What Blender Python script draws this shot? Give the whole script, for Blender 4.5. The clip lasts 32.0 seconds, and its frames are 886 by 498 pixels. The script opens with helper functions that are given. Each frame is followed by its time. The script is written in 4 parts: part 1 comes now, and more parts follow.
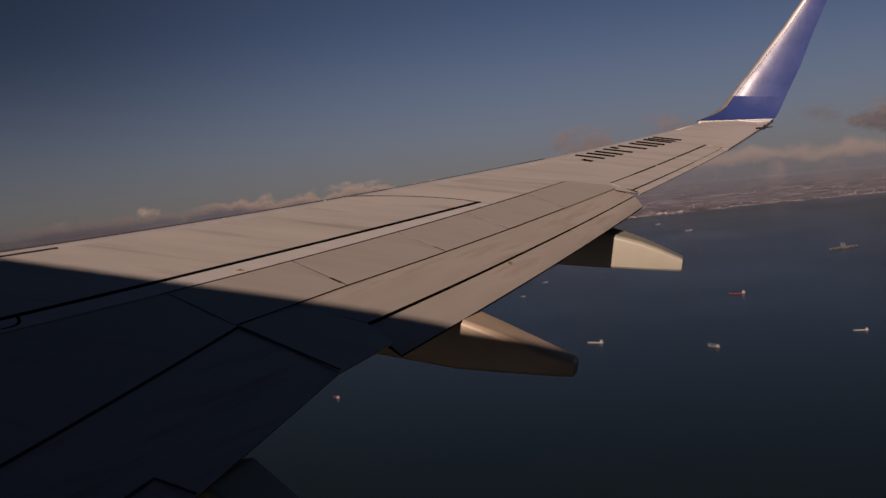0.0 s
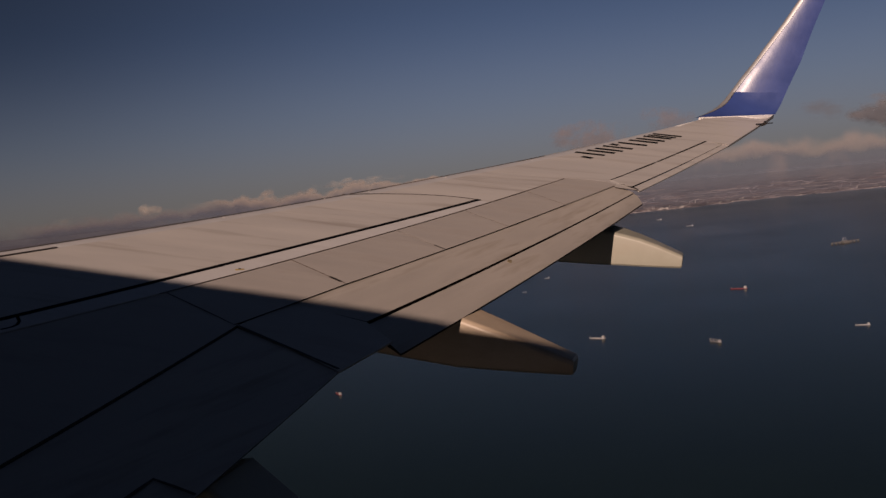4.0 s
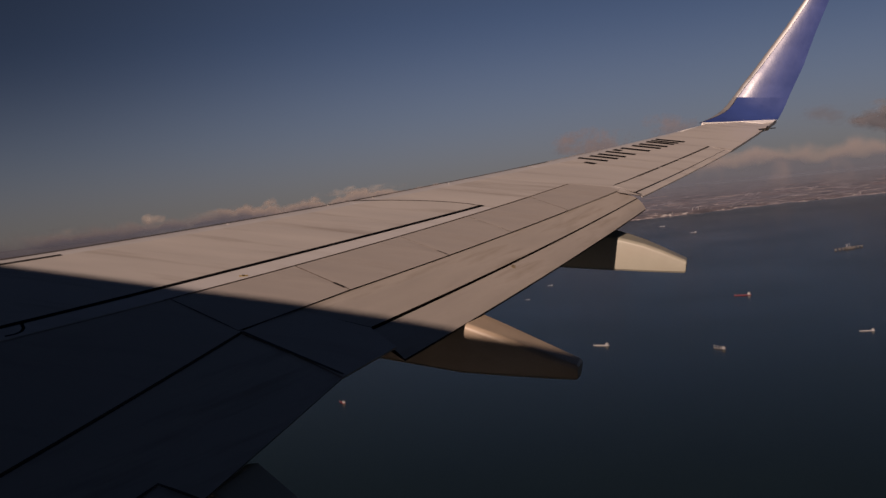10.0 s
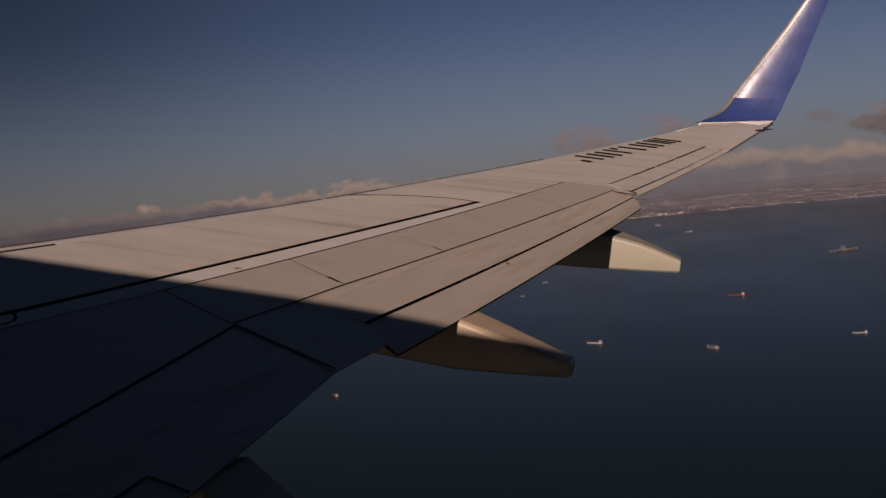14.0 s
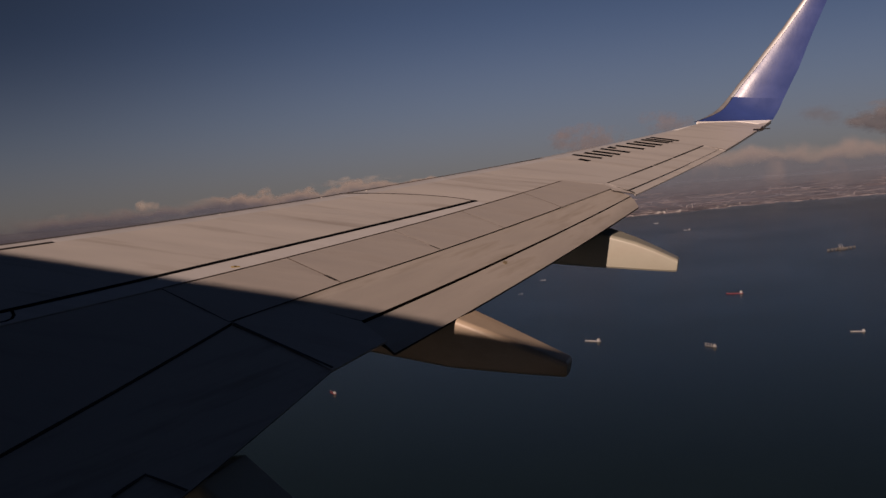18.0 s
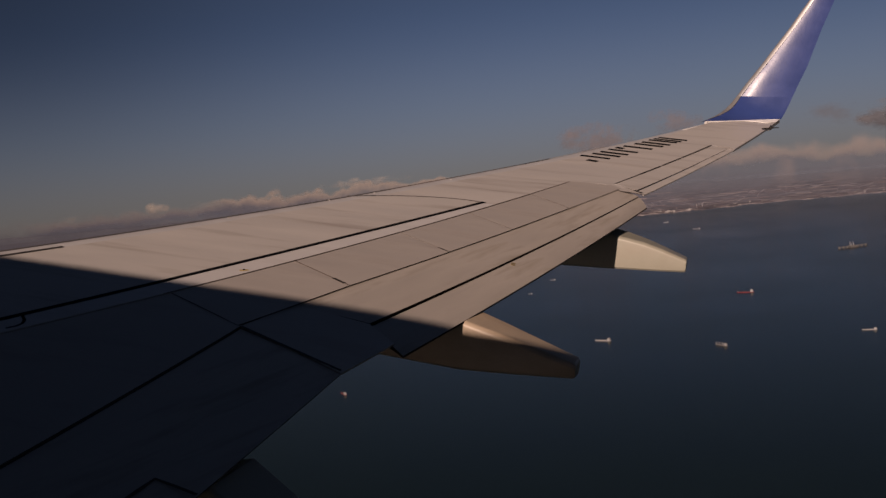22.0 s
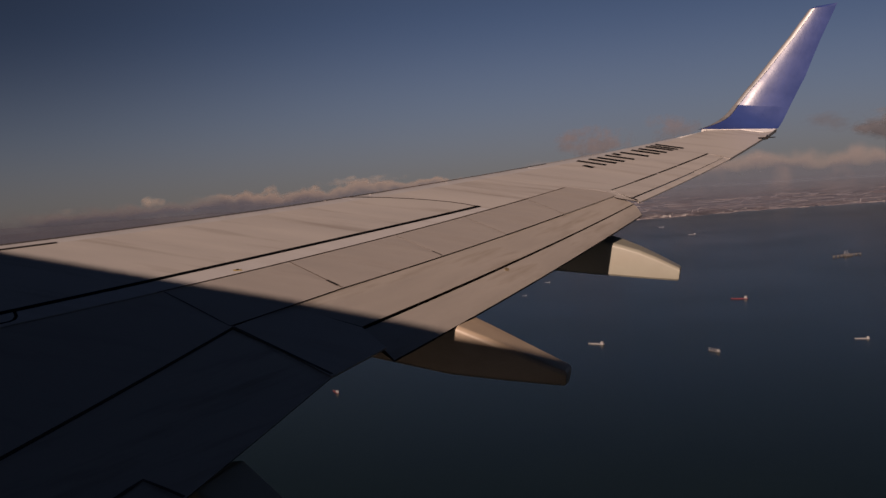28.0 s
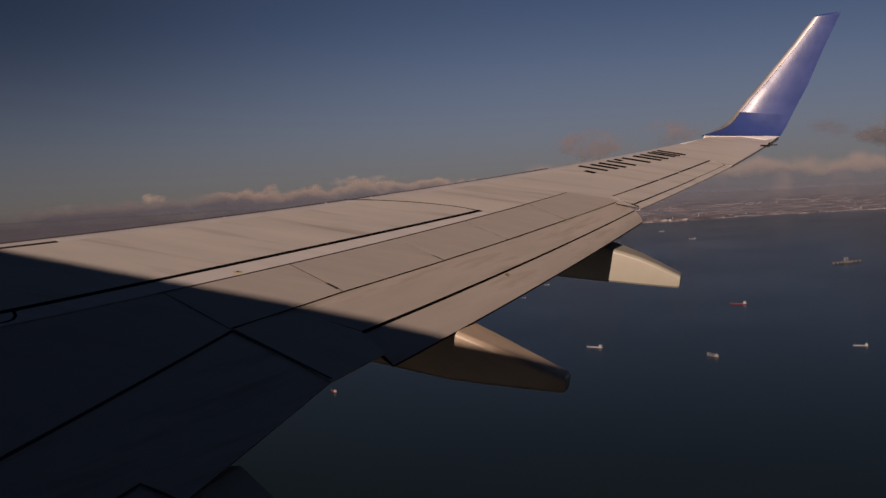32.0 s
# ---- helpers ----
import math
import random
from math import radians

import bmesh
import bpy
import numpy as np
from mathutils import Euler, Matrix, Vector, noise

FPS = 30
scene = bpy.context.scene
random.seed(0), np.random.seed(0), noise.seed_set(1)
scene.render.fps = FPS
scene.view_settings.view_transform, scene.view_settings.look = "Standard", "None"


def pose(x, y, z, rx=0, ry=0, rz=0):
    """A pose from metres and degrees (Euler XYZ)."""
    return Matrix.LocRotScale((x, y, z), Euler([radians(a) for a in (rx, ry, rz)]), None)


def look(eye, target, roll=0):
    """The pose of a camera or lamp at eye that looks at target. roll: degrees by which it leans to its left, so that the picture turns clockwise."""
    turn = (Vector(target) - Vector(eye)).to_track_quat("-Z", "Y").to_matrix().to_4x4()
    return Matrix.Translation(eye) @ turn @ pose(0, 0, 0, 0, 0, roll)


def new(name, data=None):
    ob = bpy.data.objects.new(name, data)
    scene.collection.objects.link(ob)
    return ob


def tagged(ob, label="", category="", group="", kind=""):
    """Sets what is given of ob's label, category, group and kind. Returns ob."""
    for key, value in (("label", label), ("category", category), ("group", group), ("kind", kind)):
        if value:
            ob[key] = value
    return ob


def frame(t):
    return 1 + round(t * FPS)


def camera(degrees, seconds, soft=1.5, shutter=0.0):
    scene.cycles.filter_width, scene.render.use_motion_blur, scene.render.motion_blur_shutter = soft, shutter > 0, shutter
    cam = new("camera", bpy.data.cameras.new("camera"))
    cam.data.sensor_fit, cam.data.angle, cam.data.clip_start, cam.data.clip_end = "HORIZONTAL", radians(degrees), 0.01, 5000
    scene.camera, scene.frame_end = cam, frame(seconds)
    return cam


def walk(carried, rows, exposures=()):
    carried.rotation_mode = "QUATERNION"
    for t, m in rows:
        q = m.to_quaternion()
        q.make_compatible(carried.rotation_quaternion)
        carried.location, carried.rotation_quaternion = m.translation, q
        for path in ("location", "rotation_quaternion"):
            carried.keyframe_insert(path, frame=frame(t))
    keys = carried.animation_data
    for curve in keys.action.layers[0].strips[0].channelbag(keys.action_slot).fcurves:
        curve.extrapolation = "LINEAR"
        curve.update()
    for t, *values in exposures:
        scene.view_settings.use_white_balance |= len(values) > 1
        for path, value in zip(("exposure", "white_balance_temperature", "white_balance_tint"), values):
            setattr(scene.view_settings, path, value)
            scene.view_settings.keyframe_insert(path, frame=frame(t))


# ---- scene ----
FOV = 48.04
cam = camera(FOV, 32.0, soft=1.45)
WALK = [
    (0, pose(6.6033, 1.7511, 150.5801, 86.439, 5.323, 16.098)),
    (0.5, pose(6.6118, 1.7549, 150.5837, 86.226, 5.532, 16.151)),
    (1, pose(6.6184, 1.7566, 150.5852, 86.143, 5.394, 16.226)),
    (1.5, pose(6.6232, 1.7556, 150.5891, 86.165, 5.171, 16.136)),
    (2, pose(6.6221, 1.7535, 150.5915, 86.298, 5.006, 16.114)),
    (2.5, pose(6.6236, 1.7550, 150.5925, 86.282, 5.388, 16.160)),
    (3, pose(6.6225, 1.7559, 150.5930, 86.197, 5.405, 16.181)),
    (3.5, pose(6.6206, 1.7552, 150.5936, 86.230, 5.585, 16.166)),
    (5.5, pose(6.6194, 1.7532, 150.6021, 86.166, 5.183, 16.184)),
    (6, pose(6.6207, 1.7556, 150.6065, 86.161, 5.593, 16.110)),
    (6.5, pose(6.6180, 1.7542, 150.6152, 86.211, 5.128, 16.175)),
    (7, pose(6.6168, 1.7540, 150.6147, 86.278, 4.601, 16.065)),
    (7.5, pose(6.6127, 1.7522, 150.6075, 86.411, 4.984, 16.064)),
    (8, pose(6.6141, 1.7519, 150.5965, 86.494, 5.161, 16.206)),
    (8.5, pose(6.6140, 1.7541, 150.5931, 86.675, 4.782, 16.020)),
    (9, pose(6.6112, 1.7534, 150.5852, 86.934, 4.463, 15.854)),
    (9.5, pose(6.6109, 1.7526, 150.5818, 86.754, 5.237, 16.050)),
    (10, pose(6.6139, 1.7533, 150.5772, 86.693, 5.811, 16.329)),
    (10.5, pose(6.6102, 1.7458, 150.5777, 86.814, 4.806, 16.060)),
    (11, pose(6.6150, 1.7480, 150.5770, 86.791, 6.207, 16.168)),
    (11.5, pose(6.6164, 1.7532, 150.5814, 86.782, 5.010, 16.365)),
    (12, pose(6.6160, 1.7561, 150.5792, 86.892, 5.062, 16.223)),
    (12.5, pose(6.6166, 1.7556, 150.5831, 86.659, 5.525, 16.278)),
    (13, pose(6.6164, 1.7551, 150.5841, 86.404, 5.426, 16.508)),
    (13.5, pose(6.6177, 1.7589, 150.5850, 86.382, 5.328, 16.356)),
    (14, pose(6.6199, 1.7600, 150.5839, 86.387, 4.831, 16.128)),
    (14.5, pose(6.6158, 1.7556, 150.5842, 86.375, 4.767, 16.141)),
    (16.5, pose(6.6194, 1.7471, 150.5807, 86.420, 5.133, 16.167)),
    (17, pose(6.6255, 1.7471, 150.5832, 86.379, 4.768, 16.112)),
    (17.5, pose(6.6237, 1.7408, 150.5889, 86.197, 4.602, 16.438)),
    (18, pose(6.6301, 1.7461, 150.5940, 86.241, 4.670, 16.035)),
    (18.5, pose(6.6321, 1.7459, 150.5972, 86.272, 4.974, 16.205)),
    (19, pose(6.6285, 1.7403, 150.5960, 86.512, 4.975, 16.265)),
    (19.5, pose(6.6303, 1.7429, 150.5978, 86.605, 4.877, 16.224)),
    (20, pose(6.6340, 1.7455, 150.5988, 86.624, 4.609, 16.230)),
    (20.5, pose(6.6339, 1.7416, 150.6002, 86.545, 5.185, 16.268)),
    (21, pose(6.6392, 1.7403, 150.6012, 86.383, 4.958, 16.407)),
    (21.5, pose(6.6412, 1.7366, 150.6045, 86.262, 5.157, 16.487)),
    (22, pose(6.6473, 1.7370, 150.6073, 86.309, 5.053, 16.562)),
    (22.5, pose(6.6523, 1.7397, 150.6104, 86.315, 5.296, 16.541)),
    (23, pose(6.6487, 1.7331, 150.6075, 86.318, 5.255, 16.522)),
    (23.5, pose(6.6502, 1.7306, 150.6064, 86.326, 5.298, 16.487)),
    (24, pose(6.6576, 1.7340, 150.6086, 86.186, 5.352, 16.580)),
    (24.5, pose(6.6610, 1.7325, 150.6125, 86.198, 5.323, 16.604)),
    (25, pose(6.6611, 1.7297, 150.6157, 86.190, 5.364, 16.525)),
    (25.5, pose(6.6596, 1.7273, 150.6191, 86.232, 5.059, 16.539)),
    (27.5, pose(6.6590, 1.7326, 150.6338, 86.222, 4.652, 16.319)),
    (28, pose(6.6591, 1.7376, 150.6377, 86.297, 3.812, 16.372)),
    (28.5, pose(6.6606, 1.7413, 150.6411, 86.243, 4.416, 16.421)),
    (29, pose(6.6590, 1.7429, 150.6476, 86.085, 3.798, 16.420)),
    (29.5, pose(6.6634, 1.7465, 150.6518, 86.039, 3.943, 16.390)),
    (30, pose(6.6607, 1.7469, 150.6559, 86.066, 3.712, 16.248)),
    (30.5, pose(6.6624, 1.7524, 150.6596, 86.017, 3.046, 16.244)),
    (31, pose(6.6556, 1.7504, 150.6625, 86.165, 3.042, 16.213)),
    (31.5, pose(6.6521, 1.7460, 150.6628, 86.348, 3.175, 16.343)),
    (32, pose(6.6509, 1.7481, 150.6658, 86.355, 2.992, 16.416)),
]
walk(cam, WALK, [(0.0, 0.31, 6720, 11.5)])

# ---- light: a low warm sun behind the fuselage, clear evening sky with haze ----
SUN_AZ, SUN_EL = radians(186.72), radians(20.25)
to_sun = Vector((math.sin(SUN_AZ) * math.cos(SUN_EL), math.cos(SUN_AZ) * math.cos(SUN_EL), math.sin(SUN_EL)))
sun_data = bpy.data.lights.new("sun", "SUN")
sun_data.energy, sun_data.angle, sun_data.color = 5.0, radians(0.53), (1.0, 0.74, 0.605)
sun = new("sun", sun_data)
sun.matrix_world = look((0, 0, 400), Vector((0, 0, 400)) - to_sun)

world = bpy.data.worlds.new("evening_sky")
scene.world = world
world.use_nodes = True
wn, wl = world.node_tree.nodes, world.node_tree.links
wn.clear()
sky = wn.new("ShaderNodeTexSky")
sky.sky_type, sky.sun_disc = "NISHITA", False
sky.sun_elevation, sky.sun_rotation = SUN_EL, SUN_AZ
sky.altitude, sky.air_density, sky.dust_density, sky.ozone_density = 2500, 0.2, 0.3, 0.25
wco = wn.new("ShaderNodeTexCoord")
wsep = wn.new("ShaderNodeSeparateXYZ")
wl.new(wco.outputs["Generated"], wsep.inputs[0])
haze = wn.new("ShaderNodeMapRange")
haze.interpolation_type = "SMOOTHSTEP"
haze.inputs["From Min"].default_value, haze.inputs["From Max"].default_value = -0.02, 0.18
haze.inputs["To Min"].default_value, haze.inputs["To Max"].default_value = 0.0, 1.0
wl.new(wsep.outputs["Z"], haze.inputs["Value"])
wmix = wn.new("ShaderNodeMix")
wmix.data_type = "RGBA"
wl.new(haze.outputs[0], wmix.inputs[0])
low = wn.new("ShaderNodeMapRange")  # dust close over the horizon, warmer than the haze above
low.interpolation_type = "SMOOTHSTEP"
for key, val in (("From Min", -0.01), ("From Max", 0.085), ("To Min", 1.0), ("To Max", 0.0)):
    low.inputs[key].default_value = val
wl.new(wsep.outputs["Z"], low.inputs["Value"])
dust = wn.new("ShaderNodeMix")
dust.data_type = "RGBA"
dust.inputs[6].default_value, dust.inputs[7].default_value = (2.09, 2.21, 2.34, 1), (2.40, 2.22, 2.12, 1)
wl.new(low.outputs[0], dust.inputs[0])
wl.new(dust.outputs[2], wmix.inputs[6])
warm = wn.new("ShaderNodeVectorMath")
warm.operation = "MULTIPLY"
warm.inputs[1].default_value = (1.09, 1.0, 0.945)
wl.new(sky.outputs[0], warm.inputs[0])
wl.new(warm.outputs[0], wmix.inputs[7])
# sky dimmed square to the sun, partly for vignetting; raised overhead to fill shade
anti = Vector((-math.sin(SUN_AZ), -math.cos(SUN_AZ), 0))
wflat = wn.new("ShaderNodeVectorMath")
wflat.operation = "MULTIPLY"
wflat.inputs[1].default_value = (1, 1, 0)
wl.new(wco.outputs["Generated"], wflat.inputs[0])
wunit = wn.new("ShaderNodeVectorMath")
wunit.operation = "NORMALIZE"
wl.new(wflat.outputs[0], wunit.inputs[0])
wdot = wn.new("ShaderNodeVectorMath")
wdot.operation = "DOT_PRODUCT"
wdot.inputs[1].default_value = anti
wl.new(wunit.outputs[0], wdot.inputs[0])


def falloff(src, lo, hi, a, b):
    r = wn.new("ShaderNodeMapRange")
    r.interpolation_type = "SMOOTHSTEP"
    for key, val in (("From Min", lo), ("From Max", hi), ("To Min", a), ("To Max", b)):
        r.inputs[key].default_value = val
    wl.new(src, r.inputs["Value"])
    return r.outputs[0]


side = wn.new("ShaderNodeMix")  # the haze low down varies less than the clear air above
wl.new(haze.outputs[0], side.inputs[0])
wl.new(falloff(wdot.outputs["Value"], 0.62, 0.97, 0.74, 1.0), side.inputs[2])
wl.new(falloff(wdot.outputs["Value"], 0.66, 0.97, 0.50, 0.98), side.inputs[3])
side = side.outputs[0]
toward = falloff(wdot.outputs["Value"], -0.95, -0.3, 1.6, 1.0)
zenith = falloff(wsep.outputs["Z"], 0.12, 0.6, 1.0, 1.12)
for fac in (side, toward, zenith):
    scaled = wn.new("ShaderNodeVectorMath")
    scaled.operation = "SCALE"
    wl.new(wmix.outputs[2] if fac is side else sky_out, scaled.inputs[0])
    wl.new(fac, scaled.inputs["Scale"])
    sky_out = scaled.outputs[0]
wbg = wn.new("ShaderNodeBackground")
wbg.inputs["Strength"].default_value = 0.05
wl.new(sky_out, wbg.inputs["Color"])
wout = wn.new("ShaderNodeOutputWorld")
wl.new(wbg.outputs[0], wout.inputs["Surface"])


# ---- materials ----
def material(name, base, rough=0.5, metal=0.0, var=0.12, scale=3.0, stretch=(1, 1, 1), bump=0.0, bump_scale=60.0,
             dark=None, dark_scale=(1, 1, 1), dark_amount=0.0, coat=0.0, spec=0.5, turn=0.0, grain=6.0):
    """A painted or weathered surface: two scales of variation, stains, fine relief."""
    m = bpy.data.materials.new(name)
    m.use_nodes = True
    n, l = m.node_tree.nodes, m.node_tree.links
    b = n["Principled BSDF"]
    b.inputs["Roughness"].default_value, b.inputs["Metallic"].default_value = rough, metal
    b.inputs["Coat Weight"].default_value = coat
    b.inputs["Specular IOR Level"].default_value = spec
    co = n.new("ShaderNodeTexCoord")
    geo = n.new("ShaderNodeNewGeometry")

    def noise_at(size, sc, detail=6.0, rough_n=0.6):
        mp = n.new("ShaderNodeMapping")
        mp.vector_type = "TEXTURE"  # turned first, then stretched
        mp.inputs["Rotation"].default_value = (0, 0, radians(turn))
        mp.inputs["Scale"].default_value = [1 / k for k in sc]
        l.new(co.outputs["Object"], mp.inputs[0])
        t = n.new("ShaderNodeTexNoise")
        t.inputs["Scale"].default_value, t.inputs["Detail"].default_value = size, detail
        t.inputs["Roughness"].default_value = rough_n
        l.new(mp.outputs[0], t.inputs[0])
        return t

    def mix(kind, fac, a, c):
        x = n.new("ShaderNodeMix")
        x.data_type, x.blend_type = "RGBA", kind
        for sock, v in ((0, fac), (6, a), (7, c)):
            if isinstance(v, (int, float)):
                x.inputs[sock].default_value = v
            elif isinstance(v, tuple):
                x.inputs[sock].default_value = (*v, 1)
            else:
                l.new(v, x.inputs[sock])
        return x.outputs[2]

    def ramp(src, lo, hi, out_lo=0.0, out_hi=1.0):
        r = n.new("ShaderNodeMapRange")
        for key, v in (("From Min", lo), ("From Max", hi), ("To Min", out_lo), ("To Max", out_hi)):
            r.inputs[key].default_value = v
        l.new(src, r.inputs["Value"])
        return r.outputs[0]

    big = noise_at(scale, stretch, grain)
    small = noise_at(scale * 14, stretch)
    lo = tuple(max(0.0, c * (1 - var)) for c in base)
    hi = tuple(min(1.0, c * (1 + var)) for c in base)
    col = mix("MIX", ramp(big.outputs[0], 0.3, 0.7), lo, hi)
    col = mix("MIX", ramp(small.outputs[0], 0.35, 0.65, 0.0, 0.35), col, tuple(c * (1 - var) for c in base))
    if dark is not None:
        st = noise_at(1.0, dark_scale, min(grain, 5.0), 0.65)
        col = mix("MIX", ramp(st.outputs[0], 0.52, 0.74, 0.0, dark_amount), col, dark)
    l.new(col, b.inputs["Base Color"])
    l.new(ramp(big.outputs[0], 0.3, 0.7, rough * 0.85, min(1.0, rough * 1.15)), b.inputs["Roughness"])
    if bump:
        fine = noise_at(bump_scale, (1, 1, 1))
        bp = n.new("ShaderNodeBump")
        bp.inputs["Strength"].default_value, bp.inputs["Distance"].default_value = bump, 0.01
        l.new(fine.outputs[0], bp.inputs["Height"])
        l.new(bp.outputs[0], b.inputs["Normal"])
    return m


STREAK = (0.55, 3.2, 1.0)
PAINT = material("wing_grey_paint", (0.36, 0.345, 0.333), 0.42, var=0.06, scale=0.9, stretch=STREAK, bump=0.03, bump_scale=1.6,
                 dark=(0.17, 0.145, 0.125), dark_scale=(0.45, 4.2, 1), dark_amount=0.62)
PALE = material("pale_grey_panel_paint", (0.405, 0.40, 0.405), 0.42, var=0.06, scale=1.0, stretch=STREAK, bump=0.03, bump_scale=1.6,
                dark=(0.2, 0.18, 0.165), dark_scale=(0.5, 3.5, 1), dark_amount=0.45)
SPOILER = material("spoiler_grey_paint", (0.285, 0.265, 0.25), 0.45, var=0.06, scale=1.1, stretch=STREAK, bump=0.03, bump_scale=1.6,
                   dark=(0.15, 0.13, 0.12), dark_scale=(0.6, 3.0, 1), dark_amount=0.35)
FLAP = material("flap_grey_paint", (0.295, 0.272, 0.25), 0.45, var=0.1, scale=1.0, stretch=(4.2, 0.75, 1.0), bump=0.03, bump_scale=2.0,
                dark=(0.135, 0.112, 0.08), dark_scale=(5.5, 0.9, 1), dark_amount=0.6, turn=-15.0, grain=3.0)
FAIRING = material("fairing_cream_paint", (0.208, 0.205, 0.172), 0.4, var=0.06, scale=2.2, bump=0.02, bump_scale=5,
                   dark=(0.2, 0.17, 0.14), dark_scale=(1.5, 4, 4), dark_amount=0.35, spec=0.28)
# lighter and redder base than the other fairings, with darker patches
FAIRING_TAN = material("near_fairing_tan_paint", (0.285, 0.232, 0.175), 0.42, var=0.1, scale=2.6, stretch=(1.0, 1.0, 2.0), bump=0.02, bump_scale=5,
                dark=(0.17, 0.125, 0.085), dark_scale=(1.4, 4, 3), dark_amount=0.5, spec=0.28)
SLAT = material("slat_grey_metal", (0.375, 0.375, 0.385), 0.38, metal=0.1, var=0.08, scale=1.6, stretch=STREAK, bump=0.02, bump_scale=3)
BLUE = material("winglet_blue_paint", (0.024, 0.042, 0.15), 0.31, var=0.16, scale=2.2, bump=0.25, bump_scale=4.0, coat=0.03, spec=0.27)
BLUE.node_tree.nodes["Principled BSDF"].inputs["Coat Roughness"].default_value = 0.15
STRIP = material("dull_metal_winglet_edge", (0.2, 0.2, 0.21), 0.42, metal=0.4, var=0.14, scale=5)
# unseen skin, greyed to cut the light it bounces onto the shaded wing
HULL = material("pale_grey_fuselage_paint", (0.36, 0.365, 0.38), 0.4, var=0.05, scale=1.2, bump=0.02, bump_scale=2)
WHITE = material("white_paint", (0.72, 0.71, 0.69), 0.35, var=0.04, scale=2)
BLACK = material("black_marking_paint", (0.004, 0.004, 0.005), 0.95, var=0.3, scale=6, spec=0.02)
SEAL = material("dark_joint_sealant", (0.018, 0.016, 0.016), 0.8, var=0.35, scale=5, spec=0.12)
# near black, so that it also paints the shade inside joints and slots
INNER = material("dark_structure_and_gap_shade", (0.017, 0.013, 0.011), 0.85, var=0.2, scale=3, spec=0.05)
EDGE = material("dark_grey_edging", (0.05, 0.046, 0.045), 0.7, var=0.3, scale=4, spec=0.1)
FAINT = material("grey_joint_filler", (0.225, 0.206, 0.192), 0.7, var=0.4, scale=6, spec=0.1)
HINGE = material("brown_hinge_joint", (0.075, 0.058, 0.05), 0.7, var=0.5, scale=4, spec=0.1)
GREASE = material("brown_grease", (0.19, 0.15, 0.085), 0.5, var=0.5, scale=30)
YELLOW = material("yellow_marking_paint", (0.30, 0.22, 0.07), 0.6, var=0.35, scale=20)
LINING = material("cabin_lining", (0.35, 0.34, 0.32), 0.7, var=0.05, scale=4)
RUBBER = material("window_seal_rubber", (0.02, 0.02, 0.02), 0.7, var=0.2, scale=10)


# ---- building helpers ----
def mesh_of(name, verts, faces, mat, smooth=False):
    me = bpy.data.meshes.new(name)
    me.from_pydata([tuple(v) for v in verts], [], faces)
    me.validate()
    bm = bmesh.new()
    bm.from_mesh(me)
    bmesh.ops.recalc_face_normals(bm, faces=bm.faces)
    bm.to_mesh(me)
    bm.free()
    if smooth:
        me.shade_smooth()
        me.set_sharp_from_angle(angle=radians(38))
    for one in (mat if isinstance(mat, (list, tuple)) else (mat,)):
        me.materials.append(one)
    return me


def centred(me):
    """Moves a mesh's origin to the middle of its vertices; returns where that was."""
    c = Vector((0, 0, 0))
    for v in me.vertices:
        c += v.co
    c /= max(1, len(me.vertices))
    me.transform(Matrix.Translation(-c))
    return c


def part(name, me, parent, label=""):
    c = centred(me)
    ob = new(name, me)
    ob.parent = parent
    base = Vector((0, 0, 0))
    if parent is not None and parent.type == "MESH":
        base = parent.location
    ob.location = c - base
    if label:
        tagged(ob, label)
    return ob


def grid_faces(nu, nv, start=0, closed=False):
    out = []
    for i in range(nu - 1):
        for j in range(nv if closed else nv - 1):
            k = (j + 1) % nv
            out.append((start + i * nv + j, start + (i + 1) * nv + j, start + (i + 1) * nv + k, start + i * nv + k))
    return out


def loft(name, rings, mat, smooth=True):
    """A closed skin over rings of equal length, with both ends capped."""
    nv = len(rings[0])
    verts = [p for r in rings for p in r]
    faces = grid_faces(len(rings), nv, 0, True)
    faces.append(tuple(range(nv - 1, -1, -1)))
    faces.append(tuple(range((len(rings) - 1) * nv, len(rings) * nv)))
    return mesh_of(name, verts, faces, mat, smooth)


# ---- the aircraft's frame: x aft, y out along the wing, z up; climbing nose-up ----
AIR = pose(0, 0, 150, -1.44, 10.635, -0.134)
airliner = tagged(new("airliner"), "pale twin-jet airliner with grey wing and blue winglet, climbing", "aircraft")
airliner.matrix_world = AIR


def skin(y):
    """Height of the wing's upper surface: dihedral, and the upward bend in flight."""
    u = y - 1.88
    return math.tan(radians(6)) * u + 1.176 * (max(u, 0) / 15) ** 2


def lead(y):
    return 0.5325 * (y - 5.8) + 0.04 * max(0.0, (y - 12.0) / 4.0)


def hinge(y):
    return 2.93 + 0.366 * (y - 7.84)


def spoiler_rear(y):
    return 3.73 + 0.32 * (y - 7.86)


def slot(y):
    return 4.25 + 0.25 * (y - 7.70)


def flap_rear(y):
    return 4.575 + 0.2015 * (y - 7.50)


def on(x, y, off=0.0):
    return Vector((x, y, skin(y) + off))


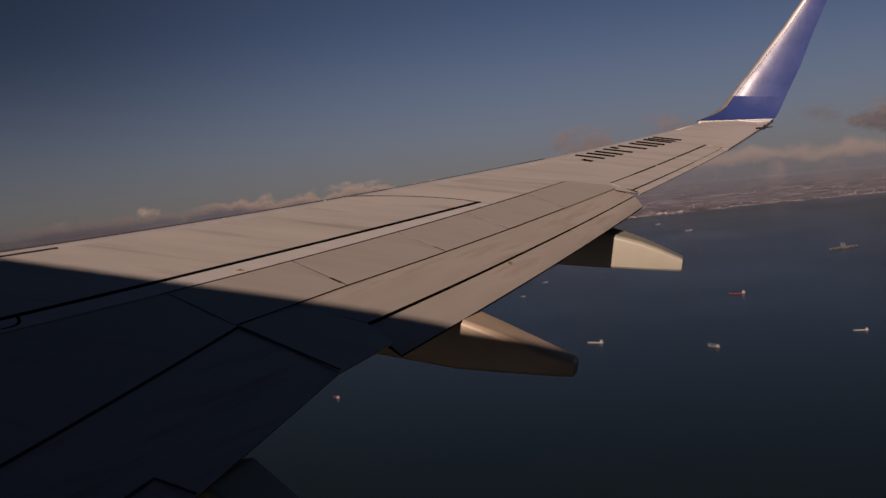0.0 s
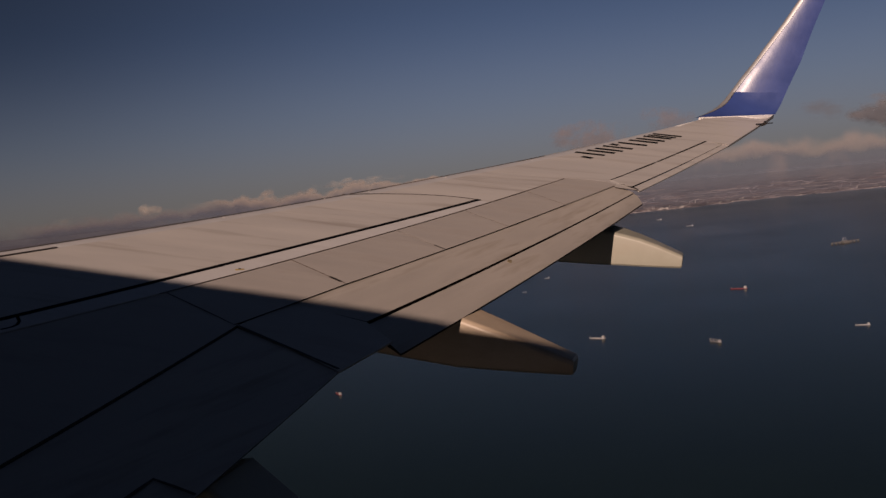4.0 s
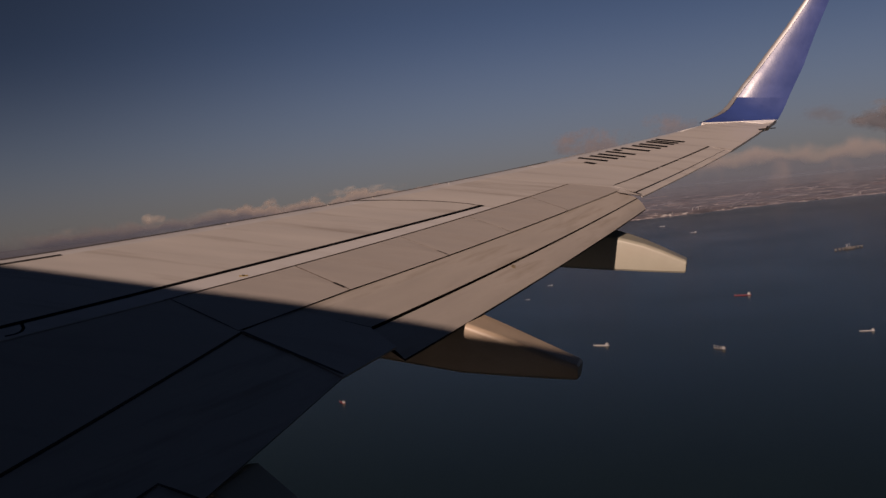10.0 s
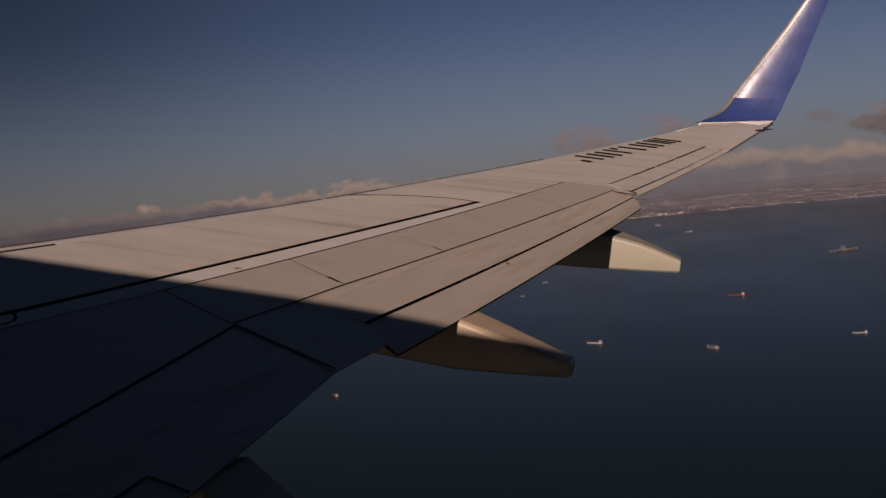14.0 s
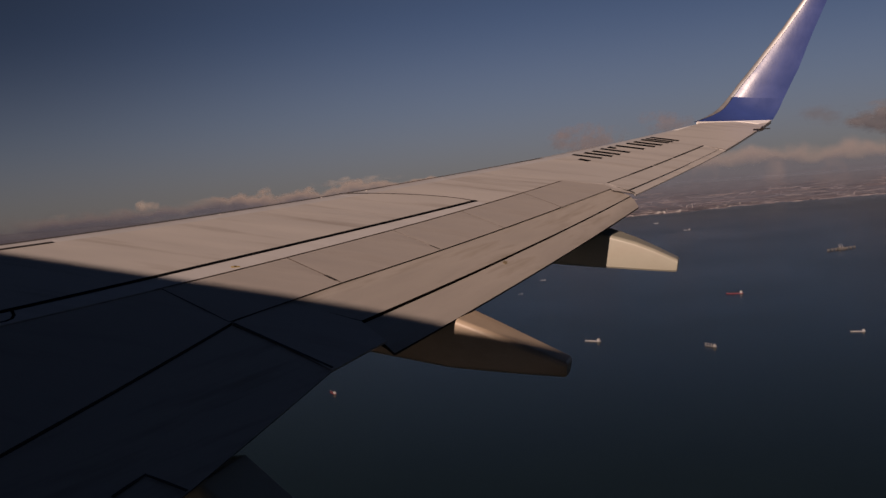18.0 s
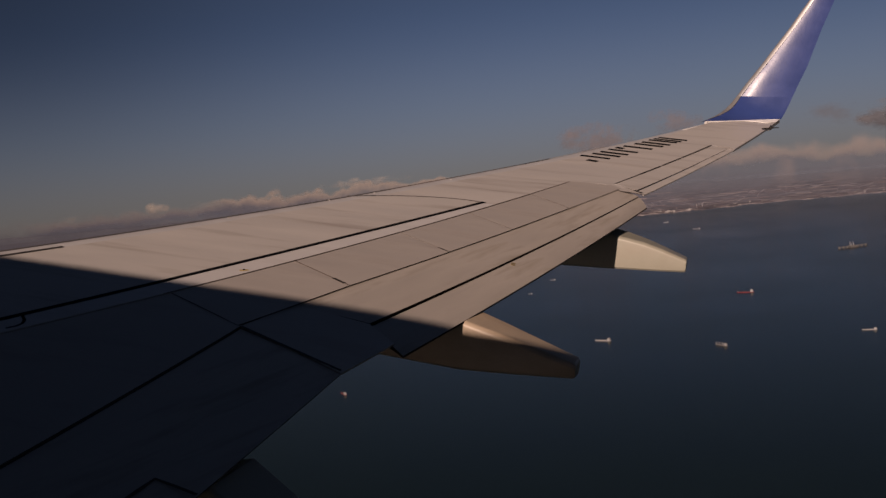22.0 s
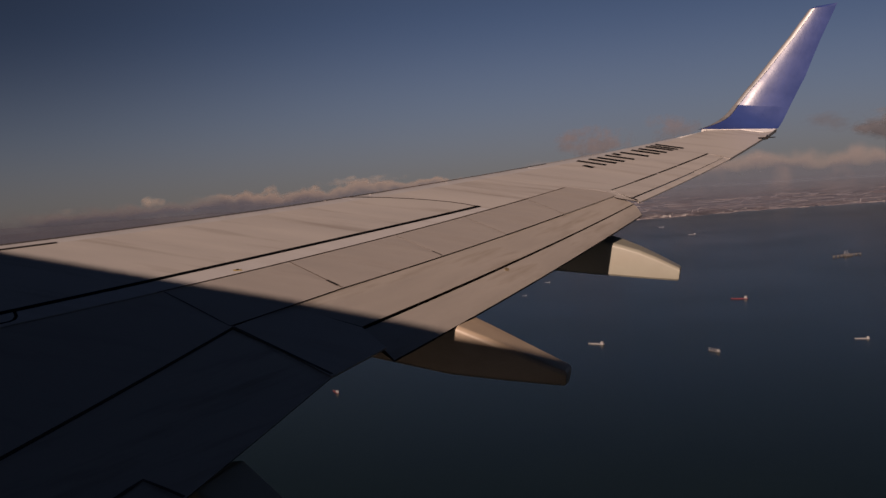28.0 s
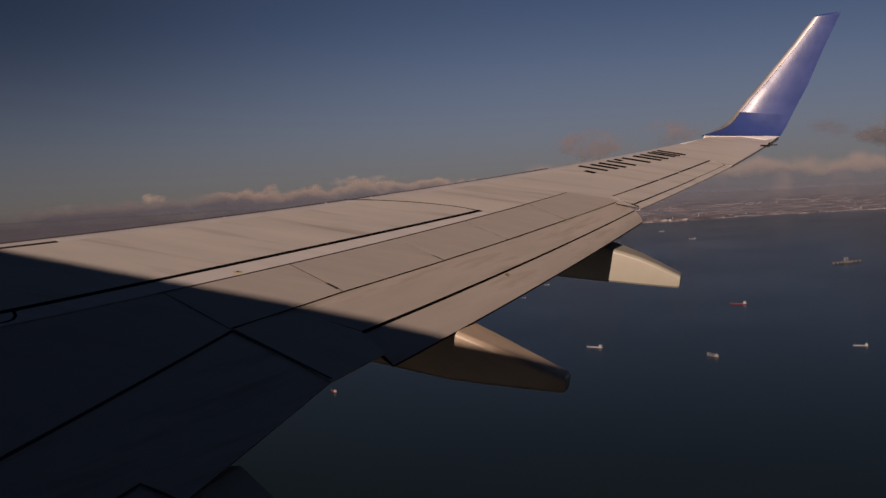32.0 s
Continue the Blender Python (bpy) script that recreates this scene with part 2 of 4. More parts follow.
def slab_data(fi, fo, ro, ri, thick, nu, nv, crown, edge, rear_thick):
    top, low = [], []
    for i in range(nu):
        u = i / (nu - 1)
        for j in range(nv):
            v = j / (nv - 1)
            a = [fi[k] * (1 - u) + fo[k] * u for k in range(3)]
            b = [ri[k] * (1 - u) + ro[k] * u for k in range(3)]
            p = [a[k] * (1 - v) + b[k] * v for k in range(3)]
            down = edge if i in (0, nu - 1) or j in (0, nv - 1) else 0.0
            off = p[2] + crown * 4 * v * (1 - v) - down
            top.append(on(p[0], p[1], off))
            low.append(on(p[0], p[1], off - thick * (1 - v) - (thick if rear_thick is None else rear_thick) * v))
    m = nu * nv
    faces = grid_faces(nu, nv) + [tuple(reversed([m + k for k in f])) for f in grid_faces(nu, nv)]
    for i in range(nu - 1):
        for j in (0, nv - 1):
            a, b = i * nv + j, (i + 1) * nv + j
            faces.append((a, b, m + b, m + a))
    for j in range(nv - 1):
        for i in (0, nu - 1):
            a, b = i * nv + j, i * nv + j + 1
            faces.append((a, b, m + b, m + a))
    return top + low, faces


def slab(name, fi, fo, ro, ri, mat, thick=0.03, nu=18, nv=7, crown=0.0, edge=0.004, rear_thick=None, rim=None):
    """A panel between four corners (x, y, off): front inner, front outer, rear outer, rear inner; edges rounded down."""
    verts, faces = slab_data(fi, fo, ro, ri, thick, nu, nv, crown, edge, rear_thick)
    me = mesh_of(name, verts, faces, (mat, rim or INNER))
    # panel sides get the dark rim colour as the shade of a narrow joint
    if len(me.polygons) == len(faces):
        for k in range(2 * (nu - 1) * (nv - 1), len(faces)):
            me.polygons[k].material_index = 1
    return me


def slabs(name, quads, mat, thick=0.03, nu=30, nv=12):
    """One skin made of several quads that meet edge to edge."""
    verts, faces = [], []
    for q in quads:
        v, f = slab_data(*q, thick, nu, nv, 0.0, 0.0, None)
        faces += [tuple(k + len(verts) for k in g) for g in f]
        verts += v
    me = mesh_of(name, verts, faces, mat)
    bm = bmesh.new()
    bm.from_mesh(me)
    bmesh.ops.remove_doubles(bm, verts=bm.verts, dist=0.0005)
    bm.to_mesh(me)
    bm.free()
    return me


def ribbon(name, pts, width, mat, off=0.003, thick=0.0025):
    """A painted line laid on the wing's skin through points (x, y)."""
    verts, faces = [], []
    for i, p in enumerate(pts):
        a, b = Vector(pts[max(0, i - 1)]), Vector(pts[min(len(pts) - 1, i + 1)])
        d = (b - a).normalized()
        s = Vector((-d.y, d.x)) * width * 0.5
        for side in (-1, 1):
            x, y = p[0] + side * s.x, p[1] + side * s.y
            verts += [on(x, y, off), on(x, y, off - thick)]
    for i in range(len(pts) - 1):
        a, b = i * 4, i * 4 + 4
        faces += [(a, b, b + 2, a + 2), (a + 1, a + 3, b + 3, b + 1), (a, a + 1, b + 1, b), (a + 2, b + 2, b + 3, a + 3)]
    faces += [(0, 2, 3, 1)]
    e = (len(pts) - 1) * 4
    faces += [(e, e + 1, e + 3, e + 2)]
    return mesh_of(name, verts, faces, mat)


def along(line, y0, y1, n=24):
    return [(line(y0 + (y1 - y0) * i / (n - 1)), y0 + (y1 - y0) * i / (n - 1)) for i in range(n)]


# ---- wing ----
wing_rings = []
for i in range(34):
    y = 1.75 + (16.9 - 1.75) * i / 33
    x0, x1 = lead(y) + 0.06, (min(3.58, 4.4) if y < 7.0 else spoiler_rear(y) - 0.03)
    if y > 12.7:
        x1 = 5.13 + 0.342 * (y - 12.67) - 0.02
    if y > 15.35:
        x1 = 6.26 + 0.3 * (y - 15.2) - 0.1
    c = x1 - x0
    ring = []
    for v in (0.0, 0.1, 0.3, 0.6, 1.0):
        ring.append(on(x0 + c * v, y, -0.035))
    for v, d in ((1.0, 0.10 if y < 12.7 else 0.004), (0.7, 0.09), (0.4, 0.115), (0.15, 0.09), (0.03, 0.05)):
        ring.append(on(x0 + c * v, y, -0.035 - d * c * 0.9))
    wing_rings.append(ring)
wing = part("wing_box", loft("wing_box", wing_rings, INNER, False), airliner, "dark inner structure of the wing seen in the joints")

# inspar skin, from the slats back to the hinge line
SK = 0.182
E1, E2 = 15.27, 16.78
part("upper_skin", slabs("upper_skin", [
    ((lead(1.75) + SK, 1.75, 0), (lead(12.6) + SK, 12.6, 0), (hinge(12.6) - 0.006, 12.6, 0), (hinge(1.75) - 0.006, 1.75, 0)),
    ((lead(12.6) + SK, 12.6, 0), (lead(E1) + SK, E1, 0), (5.65, E1, 0), (hinge(12.6) - 0.006, 12.6, 0)),
    ((hinge(12.6) - 0.006, 12.6, 0), (5.65, E1, 0), (6.014, E1, 0), (5.110, 12.6, 0)),
    ((lead(E1) + SK, E1, 0), (lead(E2) + SK - 0.16, E2, 0), (6.2, E2, 0), (5.65, E1, 0)),
    ((5.65, E1, 0), (6.2, E2, 0), (6.46, E2, 0), (6.014, E1, 0)),
    ((6.014, E1, 0), (6.46, E2, 0), (6.745, E2, -0.004), (6.315, 15.172, -0.010))], PAINT, 0.03, 44, 12), wing,
     "light grey painted upper wing skin with chordwise stains")

# slats: nose profile swept along the leading edge
def slat(y0, y1):
    rings = []
    for i in range(14):
        y = y0 + (y1 - y0) * i / 13
        x = lead(y)
        rear = 0.172
        prof = [(rear, -0.005), (0.10, -0.002), (0.04, -0.002), (0.012, -0.010), (-0.006, -0.03), (-0.012, -0.06), (0.0, -0.10), (0.05, -0.13), (rear, -0.03)]
        rings.append([on(x + a, y, b) for a, b in prof])
    # outermost segment is painted white for the glint on its lit metal
    return loft("slat", rings, WHITE if y0 > 16 else SLAT)


for a, b in ((5.2, 8.3), (8.302, 10.88), (10.882, 13.3), (13.302, 16.1), (16.102, 16.76)):
    part("slat", slat(a, b), wing, "grey leading-edge slat")
part("slat", slat(1.75, 5.19), wing, "grey leading-edge slat")

# dark ribbon painted in place of a thin cast shadow by the slat
part("slat_shadow_line", ribbon("slat_shadow_line", [(lead(y) + 0.176, y) for y in (7.0, 7.3, 7.6, 7.9, 8.1, 8.25)], 0.04, SEAL), wing, "dark painted shadow line behind the slat")
for a, b, w, mat in ((5.2, 8.3, 0.022, EDGE), (8.3, 10.88, 0.022, EDGE), (10.88, 13.3, 0.016, HINGE), (13.3, 14.6, 0.01, FAINT)):
    part("slat_nose_line", ribbon("slat_nose_line", [(lead(a + (b - a) * k / 11) + 0.022, a + (b - a) * k / 11) for k in range(12)], w, mat, 0.001), wing, "dark line on the slat's nose")
for a, b in ((11.02, 11.4), (13.2, 13.62)):
    part("slat_joint", ribbon("slat_joint", [(lead(a + (b - a) * k / 4) + 0.03, a + (b - a) * k / 4) for k in range(5)], 0.022, EDGE, 0.002), wing, "dark joint at the end of a slat")
# walkway boundary line
part("walkway_line", ribbon("walkway_line", [(2.395, 6.56), (2.421, 6.62), (2.42, 6.67), (2.388, 6.727), (2.31, 6.80)], 0.02, BLACK), wing, "black painted walkway line")
bar = [(2.28 + 0.388 * (y - 6.74) - 0.05 * math.sin(math.pi * (y - 6.74) / 4.5), y) for y in [6.0 + 5.27 * i / 24 for i in range(25)]]
part("walkway_line", ribbon("walkway_line", bar, 0.05, BLACK, 0.005), wing, "black painted walkway line")
part("walkway_line", ribbon("walkway_line", [(4.03, 11.26), (3.88, 11.29), (3.72, 11.29), (3.52, 11.26), (3.33, 11.21), (3.12, 11.13),
                                             (2.92, 11.04), (2.73, 10.92)], 0.018, EDGE), wing, "black painted walkway line")

# paler rear-spar strip between the walkway line and the spoilers
def walk_edge(y):
    return 2.28 + 0.388 * (y - 6.74) - 0.05 * math.sin(math.pi * (y - 6.74) / 4.5) + 0.02


strip_cuts = [6.0, 6.9, 7.8, 8.7, 9.6, 10.5, 11.22]
part("rear_spar_strip", slabs("rear_spar_strip", [((walk_edge(a), a, 0.002), (walk_edge(e), e, 0.002), (hinge(e) - 0.009, e, 0.002), (hinge(a) - 0.009, a, 0.002))
                                                  for a, e in zip(strip_cuts[:-1], strip_cuts[1:])], PALE, 0.0015, 6, 6), wing, "paler grey painted strip ahead of the spoilers")

# spoilers, each with slanted ends
cuts = [7.20, 8.28, 9.46, 10.40, 11.42]
for a, b in zip(cuts[:-1], cuts[1:]):
    part("spoiler", slab("spoiler", (hinge(a + 0.40) + 0.006, a + 0.4005, 0), (hinge(b + 0.40) + 0.006, b + 0.3995, 0),
                         (spoiler_rear(b) - 0.006, b - 0.0005, 0.0), (spoiler_rear(a) - 0.006 + (0.056 if a == cuts[0] else 0), a + 0.0005, 0.0), SPOILER, 0.022, 18, 8, 0.003, 0.0015, 0.006), wing,
         "grey painted spoiler panel, closed")
part("fixed_panel", slabs("fixed_panel", [
    ((hinge(11.82) + 0.006, 11.824, 0), (hinge(12.59), 12.597, 0), (5.222, 12.503, 0), (spoiler_rear(11.42) - 0.006, 11.424, 0)),
    ((hinge(12.59) + 0.004, 12.597, 0), (hinge(12.59) + 0.008, 12.599, 0), (5.108, 12.598, 0), (5.222, 12.503, 0))], SPOILER, 0.01, 16, 8), wing)
part("inboard_panel", slab("inboard_panel", (hinge(1.75) + 0.006, 1.75, 0), (hinge(7.598) + 0.006, 7.598, 0), (3.589, 7.197, 0), (3.589, 1.75, 0), SPOILER, 0.022, 40, 8, rim=EDGE), wing)

for a, e, w in ((7.55, 8.9, 0.007), (8.9, 10.6, 0.008), (10.6, 12.55, 0.010)):
    part("hinge_joint", ribbon("hinge_joint", [(hinge(y) - 0.001, y) for y in [a + (e - a) * k / 9 for k in range(10)]], w, HINGE, 0.0038, 0.0012), wing, "thin brown joint ahead of the spoilers")
for y, dark, mat in zip(cuts[1:], (0.74, 0.8, 0.0, 0.0), (HINGE, FAINT, FAINT, FAINT)):
    p0, p1 = Vector((hinge(y + 0.40), y + 0.40)), Vector((spoiler_rear(y) - 0.01, y))
    part("spoiler_joint", ribbon("spoiler_joint", [tuple(p0.lerp(p1, k / 5)) for k in range(6)], 0.008, mat, 0.0042, 0.0006), wing, "thin brown joint between spoilers")
    if dark:
        part("joint_gap", ribbon("joint_gap", [tuple(p0.lerp(p1, dark + 0.19 * k / 3)) for k in range(4)], 0.022 if mat is HINGE else 0.012, SEAL if mat is HINGE else EDGE, 0.0045), wing,
             "open dark stretch of a spoiler joint")
# outboard fixed trailing edge round the aileron
part("shoulder_panel", slab("shoulder_panel", (5.112, 12.602, 0), (5.134, 12.675, 0), (5.49, 12.38, -0.012), (5.232, 12.405, -0.006), PAINT, 0.006, 8, 8, 0, 0.0), wing)

# aileron with its tab
aileron = part("aileron", slab("aileron", (5.145, 12.69, 0), (6.022, 15.262, 0), (6.235, 15.188, -0.007), (5.395, 12.49, -0.006), PAINT, 0.02, 22, 6, 0, 0.001, 0.01), airliner,
               "light grey aileron on the outer wing")
part("aileron_tab", slab("aileron_tab", (5.41, 12.49, -0.006), (5.93, 14.1445, -0.007), (6.003, 14.1092, -0.012), (5.485, 12.36, -0.012), PAINT, 0.012, 14, 4, rim=PAINT), aileron)
part("aileron_edge", slab("aileron_edge", (5.9135, 14.145, -0.0078), (6.237, 15.186, -0.0078), (6.322, 15.169, -0.0095), (6.005, 14.11, -0.012), PAINT, 0.012, 10, 4, rim=PAINT), aileron)
def hinge_line(y):
    return 5.137 + 0.3455 * (y - 12.68)


for a, b, w in ((12.68, 13.25, 0.013), (13.25, 13.78, 0.024), (13.83, 14.32, 0.022), (14.36, 15.25, 0.024)):
    part("hinge_gap", ribbon("hinge_gap", along(hinge_line, a, b, 8), w, SEAL, 0.004), aileron, "dark gap along the aileron hinge")
part("tab_gap", ribbon("tab_gap", [(5.402 + 0.525 * k / 7, 12.50 + 1.64 * k / 7) for k in range(8)], 0.009, SEAL, -0.001), aileron, "thin dark gap of the tab")
part("inner_joint", ribbon("inner_joint", [(5.142, 12.683), (5.22, 12.622), (5.30, 12.558), (5.385, 12.49)], 0.036, PAINT, 0.0015), aileron, "pale joint at the aileron's inner end")
part("end_gap", ribbon("end_gap", [(6.10, 15.238), (6.2, 15.205), (6.30, 15.17)], 0.014, FAINT, -0.001), aileron)
part("end_gap", ribbon("end_gap", [(5.385, 12.46), (5.42, 12.44), (5.46, 12.40)], 0.022, SEAL, -0.001), aileron)

# outboard flap: main and aft segments, slightly extended
flap = part("outboard_flap", slab("outboard_flap", (spoiler_rear(7.72) - 0.10, 7.74, -0.011), (spoiler_rear(12.56) - 0.10, 12.545, -0.011),
                                  (slot(12.42) - 0.003, 12.41, -0.045), (slot(7.7) - 0.004, 7.71, -0.045), FLAP, 0.07, 40, 8, 0.006, 0.002, 0.012), airliner,
            "grey trailing-edge flap, slightly extended, with oil streaks")
part("aft_flap", slab("aft_flap", (slot(7.66) + 0.009, 7.66, -0.062), (slot(12.40) + 0.008, 12.40, -0.052),
                      (flap_rear(12.28), 12.28, -0.12), (flap_rear(7.46) + 0.006, 7.46, -0.128), FLAP, 0.05, 40, 6, 0.012, 0.002, 0.014), flap)
blot = [on(4.765 + 0.032 * r * math.cos(t), 9.555 + 0.05 * r * math.sin(t), -0.0535 - 0.25 * (0.03 + 0.032 * r * math.cos(t))) for t, r in
        [(2 * math.pi * k / 14, 0.75 + 0.3 * noise.noise(Vector((k * 0.9, 2, 7)))) for k in range(14)]]
part("grease_stain", mesh_of("grease_stain", blot + [p - Vector((0, 0, 0.004)) for p in blot],
                             [tuple(range(14)), tuple(range(27, 13, -1))] + [(k, 14 + k, 14 + (k + 1) % 14, (k + 1) % 14) for k in range(14)], GREASE), flap, "brown grease stain on the flap")
# dark backings added below the gaps to block sunlight and keep them black
part("slot_backing", slab("slot_backing", (slot(7.7) - 0.14, 7.73, -0.085), (slot(12.3) - 0.14, 12.27, -0.085),
                         (slot(12.3) + 0.10, 12.27, -0.125), (slot(7.7) + 0.10, 7.70, -0.135), INNER, 0.02, 30, 4), flap, "added dark backing in the slot between the flap segments")
part("spoiler_backing", slab("spoiler_backing", (spoiler_rear(7.7) - 0.3, 7.74, -0.05), (spoiler_rear(12.3) - 0.3, 12.35, -0.05),
                            (spoiler_rear(12.3) - 0.09, 12.35, -0.055), (spoiler_rear(7.7) - 0.09, 7.74, -0.055), INNER, 0.02, 30, 4), flap)
part("flap_end_rib", slab("flap_end_rib", (spoiler_rear(7.6) - 0.1, 7.62, -0.045), (spoiler_rear(7.72) - 0.1, 7.735, -0.045),
                          (slot(7.7), 7.70, -0.075), (slot(7.6), 7.60, -0.09), INNER, 0.05, 4, 4), flap)

# kink panel between the flaps, and the inboard flap in shade
part("kink_panel", slabs("kink_panel", [
    ((3.59, 7.20, -0.004), (spoiler_rear(7.76), 7.76, -0.012), (4.262, 7.665, -0.035), (4.05, 6.98, -0.012)),
    ((4.05, 6.98, -0.012), (4.262, 7.665, -0.035), (4.525, 7.42, -0.045), (4.445, 6.77, -0.02))], SPOILER, 0.012, 10, 8), wing)
inboard = part("inboard_flap", slab("inboard_flap", (3.60, 1.75, -0.012), (3.60, 7.185, -0.012), (4.445, 6.757, -0.02), (4.50, 1.75, -0.02), FLAP, 0.06, 40, 8, 0.006, 0.003, 0.006, rim=EDGE), airliner,
               "grey inboard flap lying in the fuselage's shadow")
# two strips added to lift the shade inside open gaps
part("joint_filler", ribbon("joint_filler", [tuple(Vector((hinge(7.60) + 0.01, 7.598)).lerp(Vector((3.612, 7.2)), k / 5)) for k in range(6)], 0.014, FAINT, -0.006), wing, "grey filler strip at the first spoiler's inner end")
part("joint_filler", ribbon("joint_filler", [(3.5945, 1.8 + 5.36 * k / 9) for k in range(10)], 0.016, EDGE, -0.014), wing, "dark filler strip between the inboard panel and flap")
part("flap_joint", ribbon("flap_joint", [(3.60 + 0.845 * k / 6, 7.192 - 0.428 * k / 6) for k in range(7)], 0.018, EDGE, -0.001), inboard, "dark joint between the flaps")
part("flap_joint", ribbon("flap_joint", [(4.229, 5.07), (4.232, 5.19), (4.236, 5.285), (4.34, 5.262), (4.465, 5.23)], 0.016, EDGE, -0.006), inboard)


# flap track fairings: flat-sided tapering pods under the flap
def fairing(y0, rows, label, mat=FAIRING):
    """Rows from front to tail: x, width, top at the inner and the outer edge, bottom."""
    rings = []
    for x, w, zi, zo, zl in rows:
        y1, ins, r, q = y0 + w, 0.10 * w, min(0.016, 0.12 * w), min(0.042, 0.16 * w)
        ring = [(y1 - r, zo), (y1, zo - r), (y1 - ins, zl + r), (y1 - ins - r, zl), (y0 + ins + r, zl), (y0 + ins, zl + r)]
        ring += [(y0 + q - q * math.cos(a), zi - q + q * math.sin(a)) for a in [math.pi / 2 * k / 5 for k in range(6)]]
        rings.append([Vector((x, a, b)) for a, b in ring])
    me = loft("flap_track_fairing", rings, mat)
    me.set_sharp_from_angle(angle=radians(24))
    return part("flap_track_fairing", me, airliner, label)


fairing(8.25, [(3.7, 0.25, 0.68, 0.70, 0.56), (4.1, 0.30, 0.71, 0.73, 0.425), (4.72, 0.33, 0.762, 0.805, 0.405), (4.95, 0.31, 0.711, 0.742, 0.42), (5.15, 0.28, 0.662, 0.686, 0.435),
               (5.35, 0.25, 0.614, 0.63, 0.452), (5.515, 0.22, 0.575, 0.585, 0.468), (5.53, 0.20, 0.56, 0.568, 0.48)], "tan flap track fairing under the flap", FAIRING_TAN)
fairing(11.45, [(4.45, 0.22, 1.2, 1.22, 1.08), (4.75, 0.27, 1.23, 1.25, 0.90), (5.25, 0.31, 1.275, 1.325, 0.925), (5.45, 0.30, 1.252, 1.29, 0.94), (5.62, 0.28, 1.226, 1.25, 0.95),
                (5.8, 0.25, 1.18, 1.195, 0.963), (6.02, 0.22, 1.112, 1.12, 0.98), (6.035, 0.20, 1.10, 1.105, 0.99)], "cream-grey flap track fairing under the flap")
fairing(5.36, [(3.6, 0.36, 0.28, 0.30, 0.2), (4.2, 0.42, 0.33, 0.345, 0.05), (4.44, 0.44, 0.385, 0.40, 0.0), (4.68, 0.42, 0.26, 0.27, -0.06), (5.1, 0.38, 0.05, 0.06, -0.15), (5.3, 0.34, -0.05, -0.04, -0.18)],
        "shaded flap track fairing behind the inboard flap")

# winglet: a curved blend up from the tip, then a flat swept panel; each section gives its leading and its trailing edge
blend_stations = [
    ((5.80, 16.76, skin(16.76)), (6.915, 17.392, skin(17.42) - 0.002)), ((5.873, 16.92, 2.770), (6.93, 17.388, 2.925)),
    ((5.959, 17.05, 2.828), (6.947, 17.388, 2.965)), ((6.04, 17.175, 2.897), (6.965, 17.390, 3.01)),
    ((6.106, 17.275, 2.97), (6.983, 17.394, 3.06)), ((6.17, 17.345, 3.06), (7.005, 17.399, 3.13)), ((6.232, 17.405, 3.164), (7.033, 17.407, 3.225))]


def canted(le_x, le_z, te_x, te_z):
    """A section of the flat panel: it leans out 4.5 degrees and toes in slightly."""
    return (le_x, 17.405 + 0.078 * (le_z - 3.164), le_z), (te_x, 17.402 + 0.078 * (te_z - 3.164), te_z)


panel_stations = [canted(*row) for row in ((6.232, 3.164, 7.033, 3.225), (6.349, 3.369, 7.105, 3.45), (6.527, 3.654, 7.19, 3.70), (6.675, 3.909, 7.246, 3.94),
                                           (6.868, 4.235, 7.325, 4.26), (7.024, 4.529, 7.414, 4.566), (7.112, 4.69, 7.472, 4.775))]
cap_stations = [panel_stations[-1], canted(7.135, 4.708, 7.48, 4.80), canted(7.20, 4.738, 7.487, 4.818)]
NOSE = 0.078  # width of the bare metal leading edge


def blend_point(stations, i, v, flat):
    """A point of the mean surface; in the blend the front curls in while the rear stays upright."""
    fr, re = Vector(stations[i][0]), Vector(stations[i][1])
    p = fr.lerp(re, v)
    if flat:
        p.y = re.y + (fr.y - re.y) * max(0.0, 1 - v) ** (1.0, 1.2, 1.45, 1.7, 1.95, 2.2, 2.4)[i]
    return p


def winglet_rings(stations, f0, f1, flat=False, nose_side=0):
    """Closed sections of a thin symmetrical aerofoil; f0 and f1 in chords, or in metres of the nose strip where nose_side is set."""
    rings = []
    last = len(stations) - 1
    for i in range(last + 1):
        top, low = [], []
        fr, re = Vector(stations[i][0]), Vector(stations[i][1])
        chord = re - fr
        a, b = f0, f1
        if nose_side:
            edge = NOSE * ((0.2, 0.75, 1.25, 1.45, 1.35, 1.15, 1.0)[i] if flat else 1.0) / chord.length
            a, b = (0.0, edge - 0.012) if nose_side < 0 else (edge - 0.011, edge - 0.001) if nose_side == 1 else (edge, 1.0)
        for j in range(13):
            v = a + (b - a) * j / 12
            tangent = blend_point(stations, min(last, i + 1), v, flat) - blend_point(stations, max(0, i - 1), v, flat)
            run = blend_point(stations, i, min(1.0, v + 0.02), flat) - blend_point(stations, i, max(0.0, v - 0.02), flat)
            nrm = run.cross(tangent).normalized()
            h = 0.060 * chord.length * (2.97 * math.sqrt(max(v, 0)) - 1.26 * v - 3.5 * v * v + 2.84 * v ** 3 - 1.03 * v ** 4)
            if flat:
                h *= (0.05, 0.3, 0.55, 0.75, 0.9, 1.0, 1.0)[i]
            if stations is cap_stations:
                h *= (1.0, 0.8, 0.2)[i]
            p = blend_point(stations, i, v, flat)
            top.append(p + nrm * h)
            low.append(p - nrm * h)
        rings.append(top + list(reversed(low)))
    return rings


